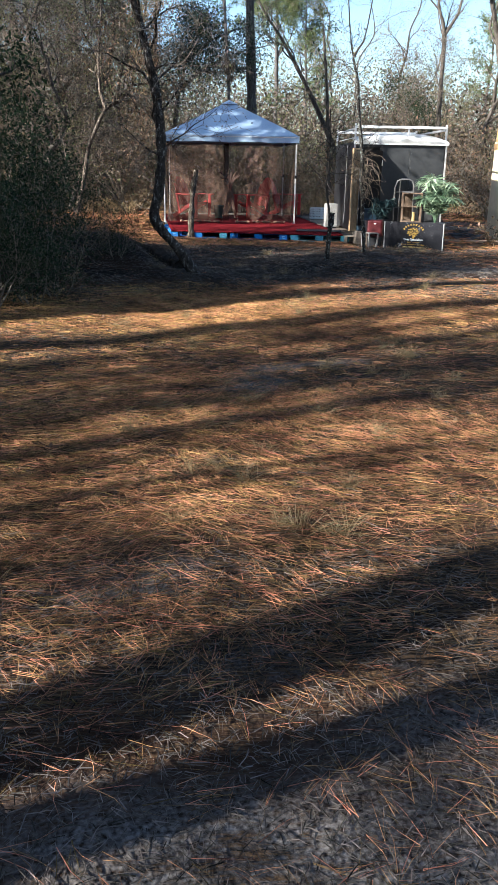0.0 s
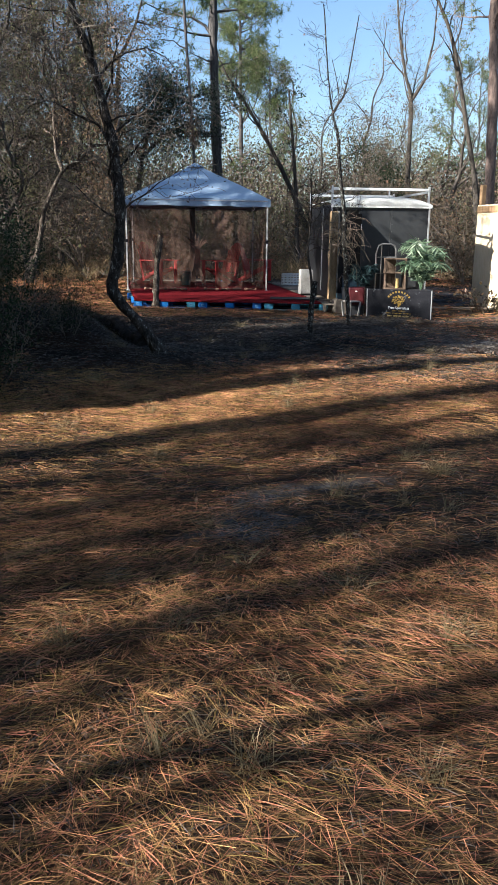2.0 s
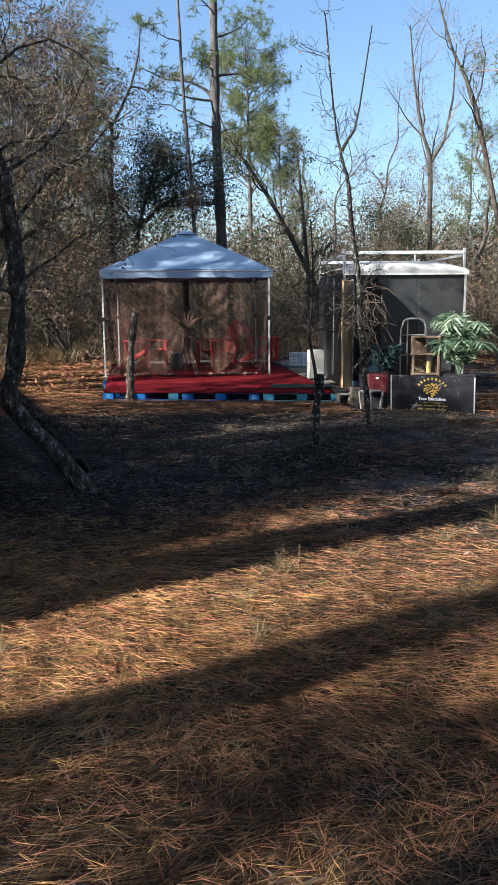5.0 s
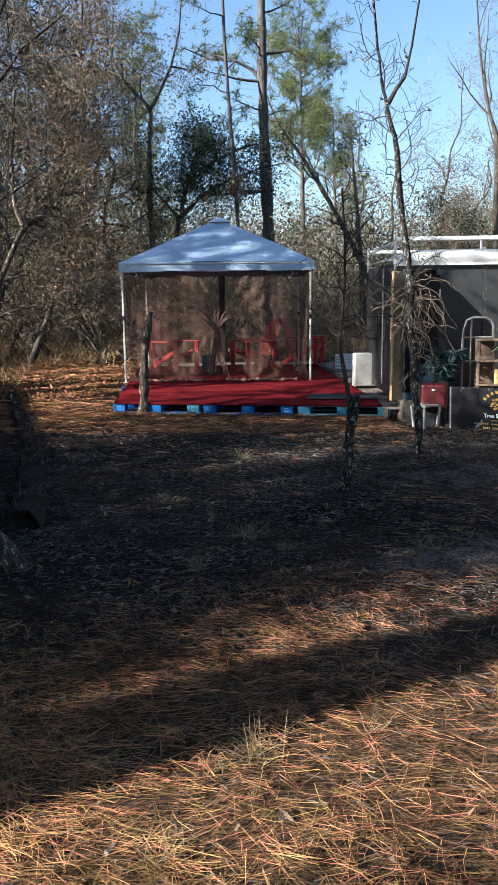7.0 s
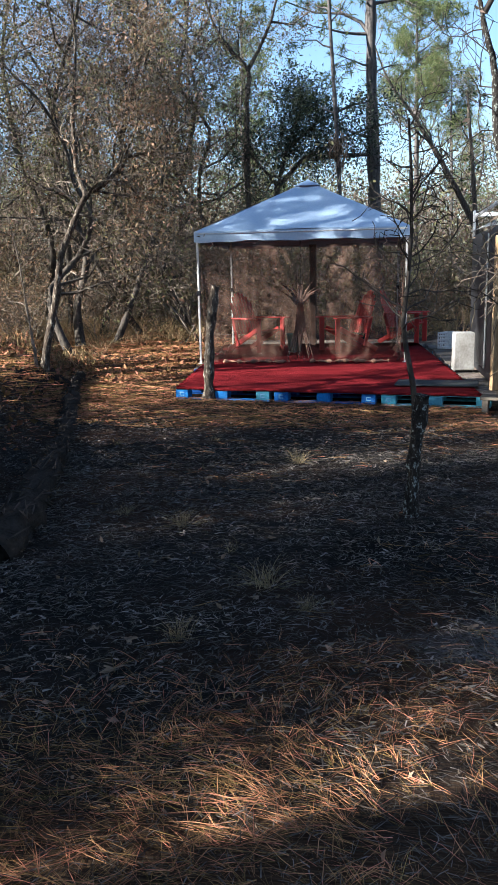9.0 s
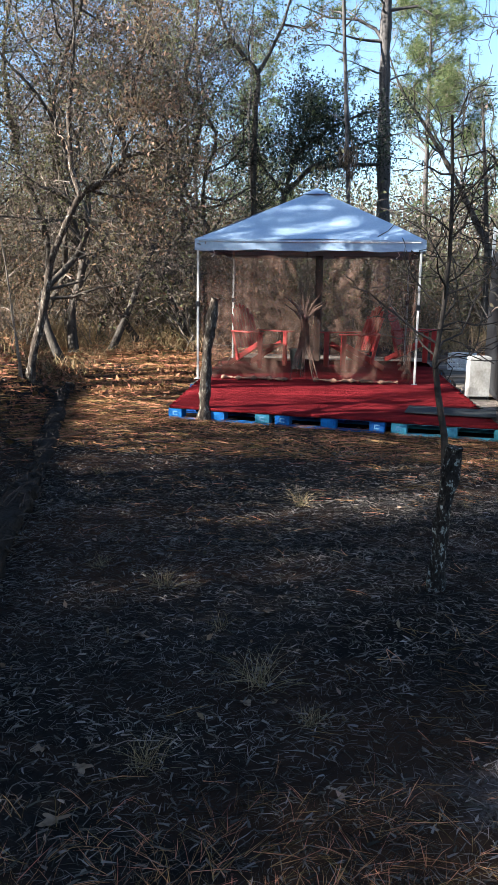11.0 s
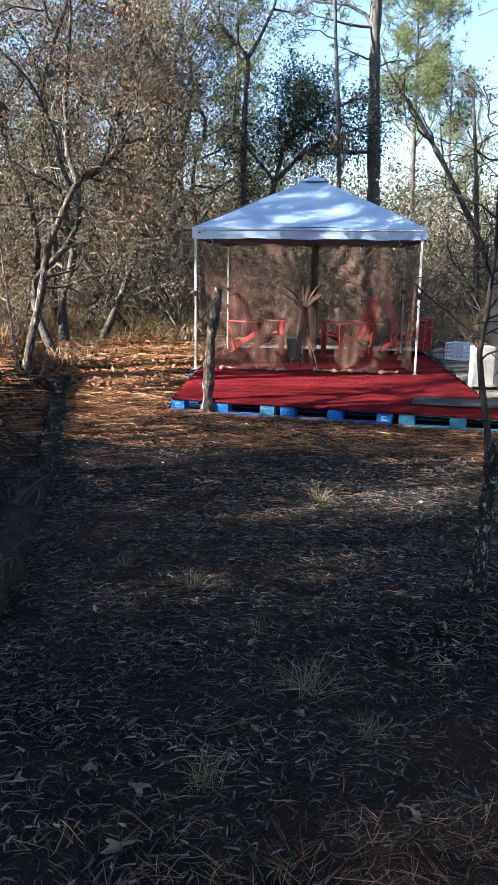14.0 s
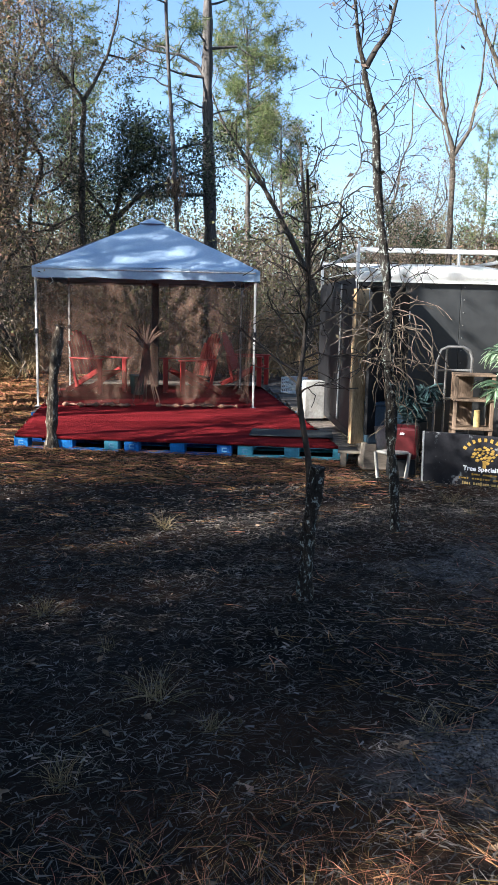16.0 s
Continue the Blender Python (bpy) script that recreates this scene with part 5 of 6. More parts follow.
stool = thing("plastic_chair", pose(3.9, -4.25, gz(3.9, -4.25), 0, 0, 28) @ Matrix.Diagonal((0.85, 0.9, 1.15, 1)), "small white plastic child's chair on the sand", "chair")
part("seat", box((0.26, 0.24, 0.02), pose(0, 0, 0.22), 0.01), M_DULLWHITE, stool)
for sx in (-0.115, 0.115):
    for sy in (-0.1, 0.1):
        part("leg", box((0.035, 0.03, 0.22), pose(sx * 1.05, sy * 1.1, 0.11, sy * -60, sx * 60), 0.006, 1), M_DULLWHITE, stool)
part("back_frame", sheet(10, 4, lambda u, v: (-0.12 + 0.24 * u, 0.12 + 0.05 * v, 0.22 + 0.2 * v), 0.02), M_DULLWHITE, stool)

cooler = thing("red_cooler", pose(4.03, -4.12, gz(4.03, -4.12), 0, 0, -20), "dark red drinks cooler with a black base", "cooler")
part("body", box((0.28, 0.24, 0.30), pose(0, 0, 0.33), 0.025), material("dark_red_plastic", (0.075, 0.006, 0.008), (0.045, 0.004, 0.005), scale=4, fine=40, rough=0.45, bump=0.05), cooler)
part("base", box((0.27, 0.23, 0.18), pose(0, 0, 0.09), 0.015), M_BLACK, cooler)
part("latch", box((0.04, 0.02, 0.02), pose(0, -0.125, 0.42), 0.004, 1), M_WHITE, cooler)

truck = thing("hand_truck", pose(4.62, -3.72, 0.0, 0, 0, 4), "grey tubular steel hand truck against the trailer", "hand truck")
part("frame", tube(((-0.17, 0, 0.02), (-0.17, 0, 1.05), (-0.13, 0, 1.18), (-0.06, 0, 1.21), (0.1, 0, 1.21), (0.17, 0, 1.18), (0.2, 0, 1.1), (0.2, 0, 0.02)), 0.014), M_TUBE, truck)
part("upright", tube(((-0.07, 0, 0.1), (-0.07, 0, 1.2)), 0.011), M_TUBE, truck)
for z in (0.35, 0.7, 0.98):
    part("crossbar", tube(((-0.17, 0, z), (0.2, 0, z)), 0.011), M_TUBE, truck)
part("toe_plate", box((0.4, 0.2, 0.008), pose(0.01, -0.1, 0.012)), M_TUBE, truck)

shelf = thing("wooden_stand", pose(4.70, -4.08, gz(4.7, -4.08), 0, 0, -12), "open wooden plant stand with square legs", "stand")
for sx in (-0.17, 0.17):
    for sy in (-0.1, 0.1):
        part("post", box((0.035, 0.035, 0.96), pose(sx, sy, 0.48), 0.004, 1), M_STANDWOOD, shelf)
for z in (0.45, 0.72, 0.955):
    part("shelf_board", box((0.38, 0.26, 0.022), pose(0, 0, z), 0.004, 1), M_STANDWOOD, shelf)
part("back_panel", box((0.2, 0.012, 0.5), pose(-0.08, 0.11, 0.7)), M_STANDWOOD, shelf)
bottle = thing("candle", pose(4.74, -4.12, gz(4.7, -4.08) + 0.461), "pale cylindrical candle on the wooden stand", "candle")
bm = bmesh.new()
bmesh.ops.create_cone(bm, segments=14, radius1=0.03, radius2=0.028, depth=0.16, cap_ends=True, matrix=pose(0, 0, 0.08))
part("wax", bm, M_CREAM, bottle)
part("wick", tube(((0, 0, 0.16), (0.004, 0, 0.18)), 0.003, 5), M_BLACK, bottle)

# ---- sign ----
M_SIGN = material("scuffed_black_board", (0.012, 0.012, 0.015), (0.005, 0.005, 0.007), scale=5, fine=40, rough=0.7, bump=0.1, mix=(0.3, 0.6), blotch=((0.14, 0.145, 0.15), 0.68))
M_SIGN.node_tree.nodes["Principled BSDF"].inputs["Specular IOR Level"].default_value = 0.15
sign = thing("sign_board", pose(4.13, -4.42, gz(4.6, -4.6) - 0.01, 4, 0, -32), "black sign board with yellow lettering and a round emblem", "sign")
SWID = 1.12
part("panel", box((SWID, 0.025, 0.47), pose(SWID / 2, 0, 0.235), 0.004, 1), M_SIGN, sign)
for x in (0.012, SWID - 0.012):
    part("edge_strip", box((0.018, 0.035, 0.47), pose(x, 0, 0.235), 0.003, 1), M_STEEL, sign)
cx = 0.56
for i in range(9):
    a = radians(150 - i * 15)
    part("letter_block", box((0.024, 0.004, 0.032), pose(cx + 0.20 * math.cos(a), -0.015, 0.27 + 0.165 * math.sin(a), 0, 90 - math.degrees(a), 0)), M_YELLOW, sign)
bm = bmesh.new()
for i in range(26):
    rr, aa = 0.105 * math.sqrt((i + 0.5) / 26), i * 2.4
    bmesh.ops.create_icosphere(bm, subdivisions=1, radius=0.013 + 0.005 * (i % 3), matrix=pose(cx + rr * math.cos(aa) * 1.05, -0.014, 0.30 + rr * 0.75 * math.sin(aa)) @ Matrix.Diagonal((1, 0.15, 0.7, 1)))
part("emblem", bm, M_YELLOW, sign, "round yellow tree emblem")
part("emblem_stem", box((0.03, 0.004, 0.07), pose(cx, -0.015, 0.215)), M_YELLOW, sign)
words = bpy.data.curves.new("words", "FONT")
words.body, words.size, words.align_x, words.extrude, words.offset = "Tree Specialists", 0.058, 'CENTER', 0.002, 0.0006
holder = bpy.data.objects.new("words", words)
scene.collection.objects.link(holder)
bpy.context.view_layer.update()
letters = bpy.data.meshes.new_from_object(holder.evaluated_get(bpy.context.evaluated_depsgraph_get()))
bpy.data.objects.remove(holder)
letters.transform(pose(cx, -0.0155, 0.15, 90, 0, 0))
part("lettering", letters, M_CREAM, sign, "cream painted words")
for z, w, h, mt in ((0.118, 0.22, 0.022, M_YELLOW), (0.078, 0.44, 0.020, M_YELLOW), (0.032, 0.38, 0.034, M_CREAM)):
    n = 19 if w > 0.3 else 11
    for i in range(n):
        if i in (4, 12):
            continue
        part("letter_block", box((w / n * (0.5 + 0.22 * ((i * 5) % 3)), 0.004, h * (0.62 + 0.38 * ((i * 7) % 4 == 0))), pose(cx - w / 2 + (i + 0.5) * w / n, -0.015, z)), mt, sign)


# ---- potted palm ----
palm = thing("potted_palm", pose(5.08, -4.38, gz(5.08, -4.38)), "leafy green palm in a black plastic pot", "plant")
bm = bmesh.new()
bmesh.ops.create_cone(bm, segments=28, radius1=0.165, radius2=0.20, depth=0.44, cap_ends=True, matrix=pose(0, 0, 0.22))
part("pot", bm, M_BLACK, palm)
bm = bmesh.new()
bmesh.ops.create_cone(bm, segments=28, radius1=0.212, radius2=0.212, depth=0.035, cap_ends=True, matrix=pose(0, 0, 0.43))
part("pot_rim", bm, M_BLACK, palm)


def frond(rng, angle, reach, height, leaf=M_FROND):
    """A curved stalk with paired narrow leaflets."""
    verts, faces = [], []
    stalk, leafbase = [], []
    for i in range(11):
        f = i / 10
        r, z = reach * f ** 1.2, 0.42 + height * math.sin(f * 2.0) / math.sin(1.57)
        stalk.append(Vector((math.cos(angle) * r, math.sin(angle) * r, z)))
    v, fc = tubes([(stalk, [0.008 * (1 - 0.8 * i / 10) for i in range(11)], 4)])
    verts += v
    faces += fc
    for i in range(3, 11):
        t = (stalk[i] - stalk[i - 1]).normalized()
        side = t.cross(Vector((0, 0, 1))).normalized()
        for s in (-1, 1):
            for q in (0.0, 0.5):
                b = stalk[i - 1].lerp(stalk[i], q)
                d = (side * s * 0.9 + t * 0.6 + Vector((0, 0, rng.uniform(-0.35, 0.15)))).normalized()
                ln = 0.24 * (1.15 - 0.5 * abs(i - 6) / 5) * rng.uniform(0.8, 1.15)
                w = t * 0.016
                m1, m2 = b + d * ln * 0.5 + w - Vector((0, 0, 0.01)), b + d * ln * 0.5 - w - Vector((0, 0, 0.01))
                k = len(verts)
                verts += [tuple(b), tuple(m1), tuple(b + d * ln - Vector((0, 0, 0.05))), tuple(m2)]
                faces.append((k, k + 1, k + 2, k + 3))
    return mesh_from("frond", verts, faces, leaf)


rp = np.random.default_rng(5)
for i in range(26):
    part("frond", frond(rp, i * 2.4 + rp.uniform(-0.2, 0.2), rp.uniform(0.18, 0.5), rp.uniform(0.42, 0.88)), None, palm)
M_LOWFROND = leafy("blue_green_frond", (0.035, 0.058, 0.060), (0.010, 0.018, 0.020), island=0.6, rough=0.65, glow=0.15)
low_palm = thing("low_palm", pose(4.16, -3.96, gz(4.16, -3.96) - 0.03) @ Matrix.Diagonal((0.75, 0.75, 0.95, 1)), "low dark palm with narrow drooping leaves", "plant")
part("root_ball", box((0.2, 0.2, 0.5), pose(0, 0, 0.3), 0.05), M_BLACK, low_palm)
for i in range(11):
    part("frond", frond(rp, i * 2.4, rp.uniform(0.15, 0.34), rp.uniform(0.3, 0.55), M_LOWFROND), None, low_palm)

# ---- plywood fence ----
fa, fb = Vector((6.92, -2.16, 0)), Vector((7.07, -3.38, 0))
fdir = (fb - fa).normalized()
fyaw = math.degrees(math.atan2(fdir.y, fdir.x))
fence = thing("plywood_fence", pose(fa.x, fa.y, -0.03, 0, 0, fyaw), "raw plywood sheet fence on tall pale posts", "fence")
for k in range(3):
    part("plywood_sheet", box((1.215, 0.018, 1.97), pose(0.61 + k * 1.22, 0, 1.0), 0.002, 1), M_PLY, fence)
    part("batten", box((0.05, 0.02, 1.97), pose(1.22 * (k + 1), -0.019, 1.0), 0.003, 1), M_PINE_LUMBER, fence)
part("top_board", box((3.66, 0.02, 0.12), pose(1.83, -0.02, 1.9), 0.003, 1), M_PINE_LUMBER, fence)
for x in (0.03, 1.6, 3.5):
    part("post", box((0.09, 0.09, 2.38), pose(x, 0.06, 1.17), 0.006, 1), M_PINE_LUMBER, fence)
dry = plant_tree("dry_plant", shrub(130, 0.62, 5, M_FALLEN, 160, 0.09, "dry_plant"), pose(6.72, -3.5, gz(6.72, -3.5) - 0.02), "dry tan leafy plant before the plywood", "plant")
plank = thing("plank", pose(6.2, -3.0, gz(6.2, -3.0), 0, 0, -12), "long weathered board lying on the ground", "plank")
part("board", box((1.5, 0.16, 0.035), pose(0, 0, 0.025), 0.004, 1), M_GREYWOOD, plank)

# ---- the log along the bank ----
log_pts, log_r = [], []
for i in range(61):
    f = i / 60
    y = -8.3 + 8.0 * f
    x = (0.1 - 0.26 * (y + 7.5)) + 0.10 * math.sin(5 * f) + 0.08
    log_pts.append(Vector((x, y, gz(x + 0.35, y) + 0.03 + 0.04 * math.sin(9 * f))))
    log_r.append(0.105 - 0.045 * f + 0.02 * math.sin(13 * f) + 0.012 * math.sin(31 * f))
log_ob = thing("fallen_log", pose(0, 0, 0), "dark rotting log along the foot of the bank", "log")
log_v, log_f = tubes([(log_pts, log_r, 16)])
log_v = [tuple(Vector(p) + 0.05 * noise.noise_vector(Vector(p) * 5) + 0.025 * noise.noise_vector(Vector(p) * 17)) for p in log_v]
part("stem", mesh_from("log", log_v, log_f, material("rotten_bark", (0.030, 0.025, 0.021), (0.007, 0.006, 0.005), scale=14, stretch=(1, 0.5, 1), fine=60, bump=1.0, blotch=((0.09, 0.08, 0.07), 0.72)), True), None, log_ob)

rng_l = np.random.default_rng(64)
shreds = []
for _ in range(420):
    i = int(rng_l.integers(1, 59))
    a, c = rng_l.uniform(-0.6, 3.4), log_pts[i]
    out_ = Vector((math.cos(a), 0, math.sin(a)))
    p = c + out_ * (log_r[i] + 0.012) + Vector((0, rng_l.uniform(-0.06, 0.06), 0))
    d = Vector((rng_l.normal(0, 0.35), rng_l.choice((-1, 1)), rng_l.normal(0, 0.3))).normalized()
    ln = rng_l.uniform(0.05, 0.2)
    shreds.append(([p - d * ln / 2, p + out_ * 0.006, p + d * ln / 2 + out_ * 0.012], [0.004, 0.006, 0.002], 4))
part("bark_shred", mesh_from("bark_shreds", *tubes(shreds), M_TWIG_DARK), None, log_ob, "loose strips of dark bark")["kind"] = "stuff"

# ---- litter on the forest floor ----
rl = np.random.default_rng(21)


def litter(name, n, xr, yr, length, width, mat, label, tilt=0.12, fascicle=1, lift=0.02, keep=None, swirl=0.8):
    x, y = rl.uniform(*xr, n), rl.uniform(*yr, n)
    if keep is not None:
        ok = rl.uniform(0, 1, n) < keep(x, y)
        x, y = x[ok], y[ok]
    on_deck = (x > 0.14 - 0.045 * (y + 2.7)) & (x < 4.75) & (y > -2.62 - 0.204 * (x - 0.17)) & (y < 3.6)
    x, y = x[~on_deck], y[~on_deck]
    n = len(x)
    field = 2.2 * np.sin(0.9 * x + 0.5 * np.sin(1.3 * y)) + 1.8 * np.sin(1.1 * y + 0.7 * x)
    ang = np.repeat(field + rl.normal(0, swirl, n), fascicle) + rl.normal(0, 0.12, n * fascicle)
    x, y = np.repeat(x, fascicle), np.repeat(y, fascicle)
    n = len(x)
    z = ground_z(x, y) + rl.uniform(0.003, lift, n)
    up = np.abs(rl.normal(0, tilt, n))
    d = np.c_[np.cos(ang) * np.cos(up), np.sin(ang) * np.cos(up), np.sin(up)]
    ln = length * rl.uniform(0.55, 1.2, n)
    bend = np.c_[-np.sin(ang), np.cos(ang), np.zeros(n)] * (rl.normal(0, 0.36, n) * ln)[:, None]
    bend[:, 2] -= np.sin(up) * ln * 0.8
    me = blades(np.c_[x, y, z], d, ln, np.full(n, width) * rl.uniform(0.7, 1.3, n), bend, mat, name, rl)
    return tagged(new(name, me), label, "litter", kind="stuff")


def patchy(x, y, low=0.25):
    f = np.sin(0.8 * x + 1.7 * np.sin(0.5 * y)) * np.sin(0.9 * y - 0.4 * x) + 0.5 * np.sin(2.3 * x + 1) * np.sin(2.1 * y)
    return np.clip(0.5 + 0.75 * f, low, 1)


def off_sand(x, y):
    """How much straw lies at a place: little on the bare spots."""
    out = np.ones_like(x)
    for sx, sy, wide, deep in SAND_SPOTS:
        c, n = math.cos(0.3), math.sin(0.3)
        u, v = (x - sx) * c + (y - sy) * n, (y - sy) * c - (x - sx) * n
        out *= 1 - 0.6 * np.clip(1.35 * (1 - np.hypot(u / wide, v / deep)), 0, 1)
    return out


# straw cut off along the shadow heading, so shade is darker in colour too
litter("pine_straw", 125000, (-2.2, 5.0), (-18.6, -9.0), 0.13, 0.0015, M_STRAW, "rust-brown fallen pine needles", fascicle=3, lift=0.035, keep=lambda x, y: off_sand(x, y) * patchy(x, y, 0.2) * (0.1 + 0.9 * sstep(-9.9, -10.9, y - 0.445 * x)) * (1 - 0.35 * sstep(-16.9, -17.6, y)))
litter("pine_straw", 12000, (-3.0, 8.5), (-12, -3.2), 0.17, 0.0024, M_STRAW, "rust-brown fallen pine needles", fascicle=2, lift=0.03, keep=lambda x, y: patchy(x, y, 0.05) ** 2)
litter("grey_litter", 80000, (-2.5, 6), (-18.6, -3.2), 0.07, 0.0028, M_GREYLITTER, "grey twigs and broken needles on the soil", tilt=0.35, lift=0.025, swirl=3)
litter("grey_litter", 40000, (-0.8, 4.2), (-10.5, -5.5), 0.06, 0.0028, M_GREYLITTER, "grey twigs and broken needles on the soil", tilt=0.4, lift=0.02, swirl=3)
litter("pine_straw", 12000, (-6, -0.5), (-7, 6), 0.2, 0.0045, M_STRAW, "rust-brown needles and leaves on the bank", fascicle=2, lift=0.05)
litter("pine_straw", 9000, (-1, 3.6), (-4.6, -2.6), 0.18, 0.0035, M_STRAW, "rust-brown needles before the deck", fascicle=1, lift=0.03)

litter("grey_litter", 26000, (-1.0, 2.4), (-18.7, -16.8), 0.05, 0.0026, M_GREYLITTER, "grey twigs and broken needles on pale sand", tilt=0.4, lift=0.015, swirl=3)
litter("leaf_crumb", 20000, (-1.2, 5.0), (-9.7, -4.0), 0.045, 0.007, leafy("pale_leaf_crumb", (0.15, 0.135, 0.115), (0.035, 0.031, 0.027), island=0.8, glow=0.05), "pale broken leaves scattered on dark soil", tilt=0.5, lift=0.02, swirl=3)
litter("pine_straw", 5000, (-1.4, 0.3), (-3.2, 4.0), 0.16, 0.004, M_STRAW, "rust-brown needles beside the deck", fascicle=2, lift=0.03)
# golden needles, denser near the sunlit lane, put its brightness into the straw colour
litter("pine_straw", 34000, (-2.2, 5.0), (-16.6, -9.8), 0.14, 0.0015, M_SUNLIT_STRAW, "fallen pine needles tinted golden for the sunlit lane", fascicle=2, lift=0.04, keep=lambda x, y: off_sand(x, y) * patchy(x + 1.3, y, 0.1) * (0.55 + 0.45 * sstep(-13.2, -12.0, y)))
n = 9000
lx, ly = rl.uniform(-6.5, 0.1, n), rl.uniform(-6.5, 6, n)
ok = lx < np.where(ly < -1, -0.05 - 0.26 * (ly + 7.5), -0.2)
lx, ly = lx[ok], ly[ok]
tagged(new("leaf_litter", leaves(np.c_[lx, ly, ground_z(lx, ly) + 0.015], 0.075, M_RUSSET, "russet_litter", rl, aspect=0.55, droop=0)), "russet oak leaves strewn over the bank", "litter", kind="stuff")
# small fallen leaves
n = 3600
lx, ly = rl.uniform(-5, 6, n), rl.uniform(-16, 4, n)
ok = ~((lx > -0.2) & (lx < 4.75) & (ly > -3.4))
lx, ly = lx[ok], ly[ok]
lv = leaves(np.c_[lx, ly, ground_z(lx, ly) + 0.012], 0.034, M_FALLEN, "leaf_litter", rl, aspect=0.5, droop=0)
tagged(new("leaf_litter", lv), "small curled dry leaves on the ground", "litter", kind="stuff")


def tuft(seed, count, height):
    rng = np.random.default_rng(seed)
    a = rng.uniform(0, 2 * math.pi, count)
    out = np.abs(rng.normal(0, 0.75, count))
    d = np.c_[np.cos(a) * np.sin(out), np.sin(a) * np.sin(out), np.cos(out)]
    base = np.c_[rng.normal(0, 0.025, (count, 2)), np.zeros(count)]
    ln = height * rng.uniform(0.5, 1.15, count)
    bend = np.c_[np.cos(a), np.sin(a), -0.8 * np.ones(count)] * (0.35 * ln)[:, None]
    return blades(base, d, ln, np.full(count, 0.0024), bend, M_DRYGRASS, "grass_tuft", rng)


TUFTS = [tuft(300 + k, 34 + 12 * k, 0.13 + 0.025 * k) for k in range(4)]
spots = [(1.454, -15.5), (0.34, -16.5), (0.66, -16.1), (0.83, -16.6), (0.26, -14.9), (1.17, -15.1), (2.1, -13.6), (1.74, -10.85), (2.14, -10.7), (1.46, -11.3), (1.98, -8.7), (1.2, -7.5)]
while len(spots) < 120:
    x, y = float(rl.uniform(-1.6, 4.6)), float(rl.uniform(-18.2, -5))
    if rl.uniform() < (1.0 if y < -10 else 0.35):
        spots.append((x, y))
for i, (x, y) in enumerate(spots):
    ob = new("grass_tuft", TUFTS[i % 4])
    ob.matrix_basis = pose(x, y, gz(x, y), 0, 0, 47 * i) @ Matrix.Scale(float(rl.uniform(0.6, 1.25)), 4)
    tagged(ob, "tuft of dry pale bunch grass in the straw", "grass tuft", "dry grass tufts")


def lobed_leaf(seed):
    rng = np.random.default_rng(seed)
    pts = []
    for i in range(22):
        a = 2 * math.pi * i / 22
        r = 0.03 + 0.045 * max(0.0, math.cos(2.5 * a)) ** 1.5 + rng.uniform(0, 0.006)
        pts.append((r * math.cos(a) * 1.25, r * math.sin(a), 0.012 * math.sin(2 * a + seed) + 0.006))
    verts = [(0, 0, 0)] + pts
    return mesh_from("oak_leaf", verts, [(0, i + 1, (i + 1) % 22 + 1) for i in range(22)], M_FALLEN)


LOBED = [lobed_leaf(k) for k in range(4)]
leaf_spots = [(1.297, -9.06), (1.24, -8.12), (1.75, -8.6), (1.3, -9.3), (1.15, -9.0)]
while len(leaf_spots) < 30:
    leaf_spots.append((float(rl.uniform(-0.8, 4.2)), float(rl.uniform(-13, -5))))
for i, (x, y) in enumerate(leaf_spots):
    ob = new("oak_leaf", LOBED[i % 4])
    ob.matrix_basis = pose(x, y, gz(x, y) + 0.012, rl.uniform(-12, 12), rl.uniform(-12, 12), 73 * i) @ Matrix.Scale(float(rl.uniform(0.3, 0.55)), 4)
    tagged(ob, "fallen lobed oak leaf lying on dark soil", "leaf", "fallen oak leaves")

bit = thing("wood_chip", pose(1.34, -11.28, gz(1.34, -11.28) + 0.01, 12, 8, 70), "small pale broken piece of wood in the straw", "wood chip")
bm = box((0.05, 0.018, 0.014), pose(0, 0, 0.012), 0.004, 1)
for v in bm.verts:
    v.co += Vector(noise.noise_vector(v.co * 60)) * 0.004
part("body", bm, M_GREYWOOD, bit)

# dry brush and tall grass under the trees
def brush(n, xr, yr, height, name, label):
    x, y = rl.uniform(*xr, n // 9), rl.uniform(*yr, n // 9)
    x, y = np.repeat(x, 9) + rl.normal(0, 0.12, n // 9 * 9), np.repeat(y, 9) + rl.normal(0, 0.12, n // 9 * 9)
    m = len(x)
    a, out = rl.uniform(0, 2 * math.pi, m), np.abs(rl.normal(0, 0.5, m))
    d = np.c_[np.cos(a) * np.sin(out), np.sin(a) * np.sin(out), np.cos(out)]
    ln = height * rl.uniform(0.4, 1.2, m)
    bend = np.c_[np.cos(a), np.sin(a), -0.5 * np.ones(m)] * (0.3 * ln)[:, None]
    me = blades(np.c_[x, y, ground_z(x, y)], d, ln, np.full(m, 0.011), bend, M_BRUSH, name, rl)
    return tagged(new(name, me), label, "brush", kind="stuff")


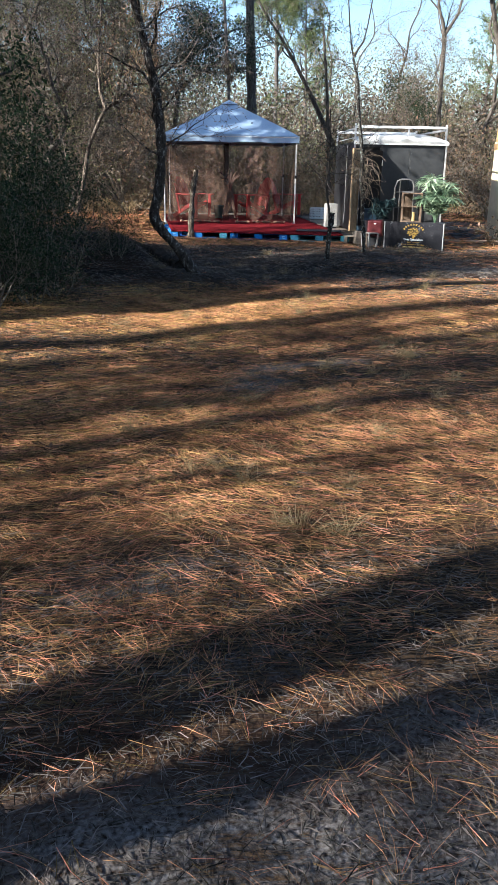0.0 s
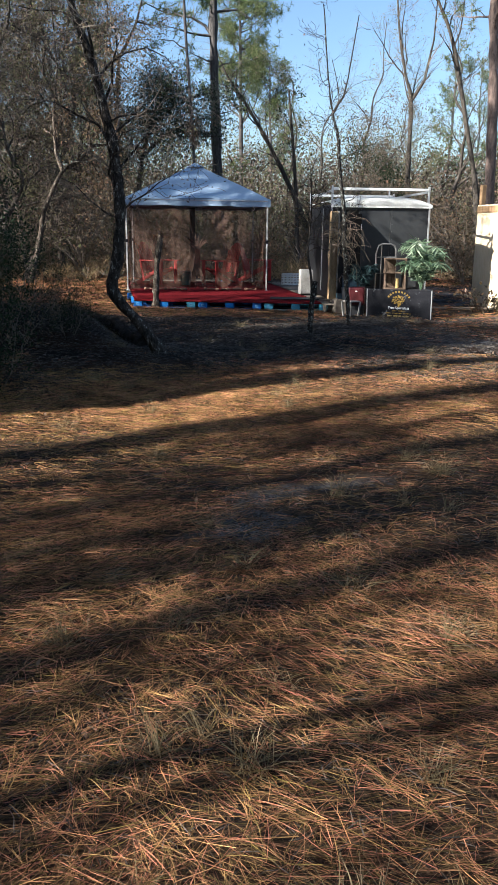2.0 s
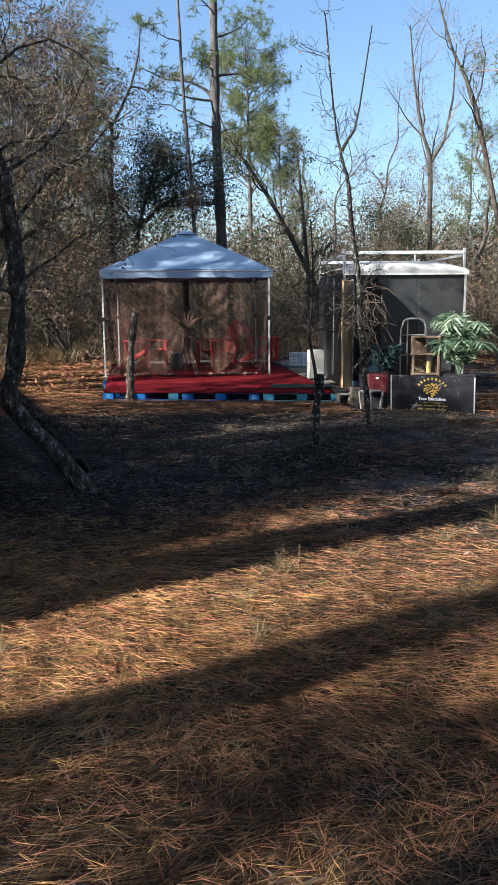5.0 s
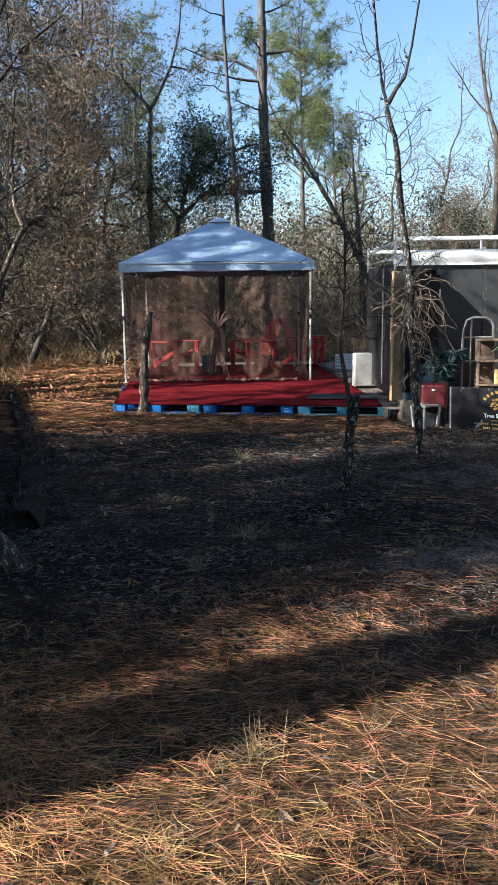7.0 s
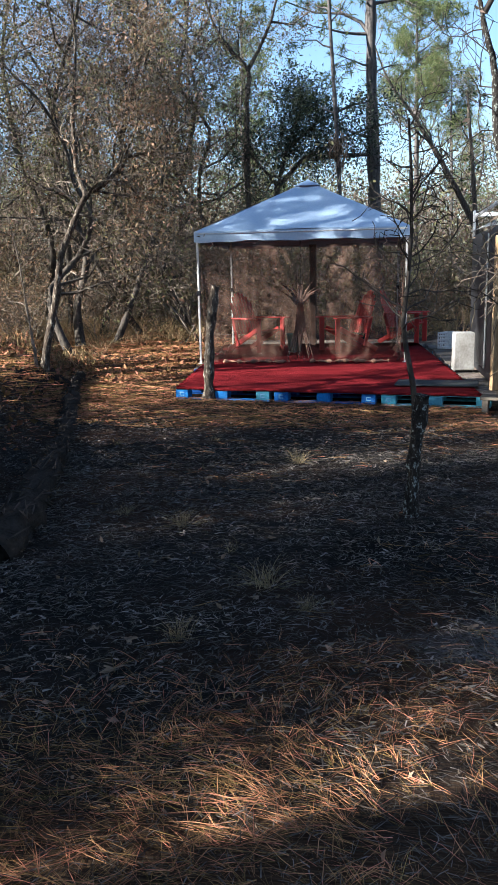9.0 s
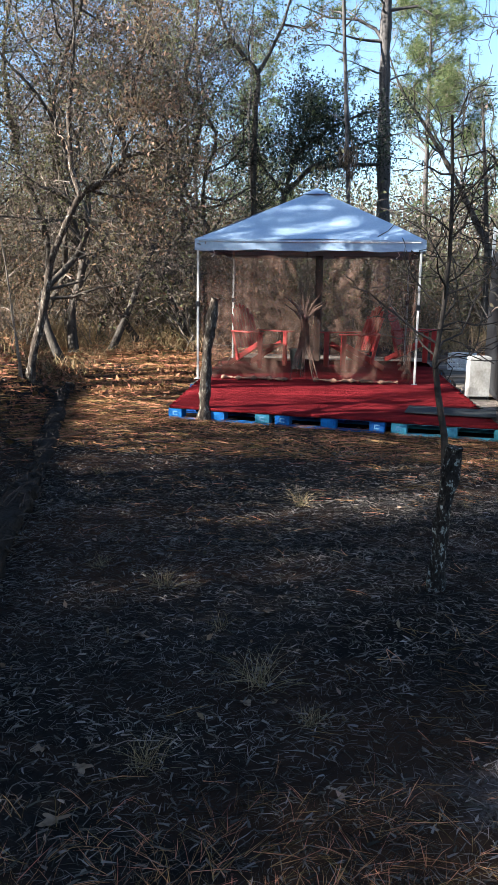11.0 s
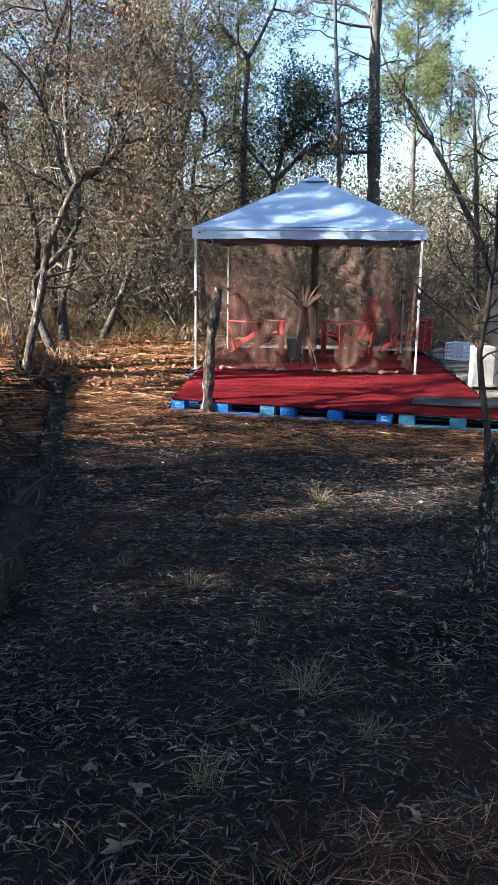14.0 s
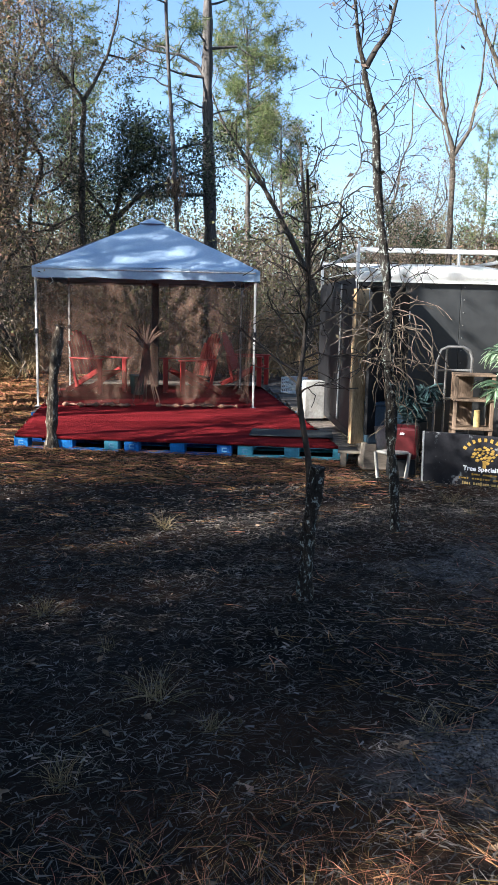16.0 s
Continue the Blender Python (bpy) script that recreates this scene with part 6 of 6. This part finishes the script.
brush(7000, (-9, -1.0), (6, 14), 0.55, "dry_brush", "straw-coloured dry brush under the trees")
brush(9000, (-2, 16), (7, 16), 0.75, "dry_brush", "straw-coloured dry brush under the trees")
brush(1500, (-6, -2.2), (0, 6), 0.3, "dry_brush", "thin dry grass on the bank")
litter("pine_straw", 12000, (-9, 1), (3, 13), 0.22, 0.009, M_STRAW, "rust-brown needles under the trees", fascicle=2, lift=0.05)
litter("pine_straw", 9000, (4.7, 12), (-5, 8), 0.2, 0.008, M_STRAW, "rust-brown needles round the fence", fascicle=2, lift=0.05, keep=lambda x, y: patchy(x, y, 0.1))

# ---- far woods ----
rf = np.random.default_rng(9)


def far_belt(n_stems, n_leaves, xr, yr, top, mat, name):
    lines = []
    for _ in range(n_stems):
        x, y = rf.uniform(*xr), rf.uniform(*yr)
        h = rf.uniform(0.5, 1.1) * top
        pts, _ = smooth_path([Vector((x, y, 0)), Vector((x + rf.normal(0, 0.35), y, h * 0.3)), Vector((x + rf.normal(0, 0.6), y, h * 0.6)), Vector((x + rf.normal(0, 0.9), y, h))], [1, 1, 1, 1], 3)
        lines.append((pts, [0.09 - 0.008 * i for i in range(len(pts))], 4))
    tagged(new("far_stems", mesh_from(name, *tubes(lines), M_BARK_OAK)), "far grey trunks of the woods", "woods", kind="stuff")
    clumps = np.c_[rf.uniform(*xr, n_leaves // 40), rf.uniform(*yr, n_leaves // 40), rf.beta(1.3, 1.6, n_leaves // 40) * top]
    pts = np.repeat(clumps, 40, axis=0) + rf.normal(0, 0.65, (n_leaves // 40 * 40, 3))
    pts[:, 2] = np.abs(pts[:, 2])
    tagged(new("far_foliage", leaves(pts, 0.165, mat, name, rf, aspect=0.5)), "far winter foliage of the woods", "woods", kind="stuff")


far_belt(80, 120000, (-30, 45), (28, 40), 6.5, M_LEAF_BROWN, "belt")
far_belt(60, 90000, (-24, 34), (19, 27), 4.6, M_LEAF_BROWN, "belt")
far_belt(60, 130000, (-24, 48), (38, 50), 9.5, M_LEAF_OLIVE, "belt")
far_belt(60, 16000, (-32, -19), (-12, 30), 5, M_LEAF_BROWN, "belt")
far_belt(50, 12000, (20, 34), (-25, 30), 7, M_LEAF_OLIVE, "belt")
far_belt(50, 12000, (-20, 30), (-45, -32), 7, M_LEAF_BROWN, "belt")
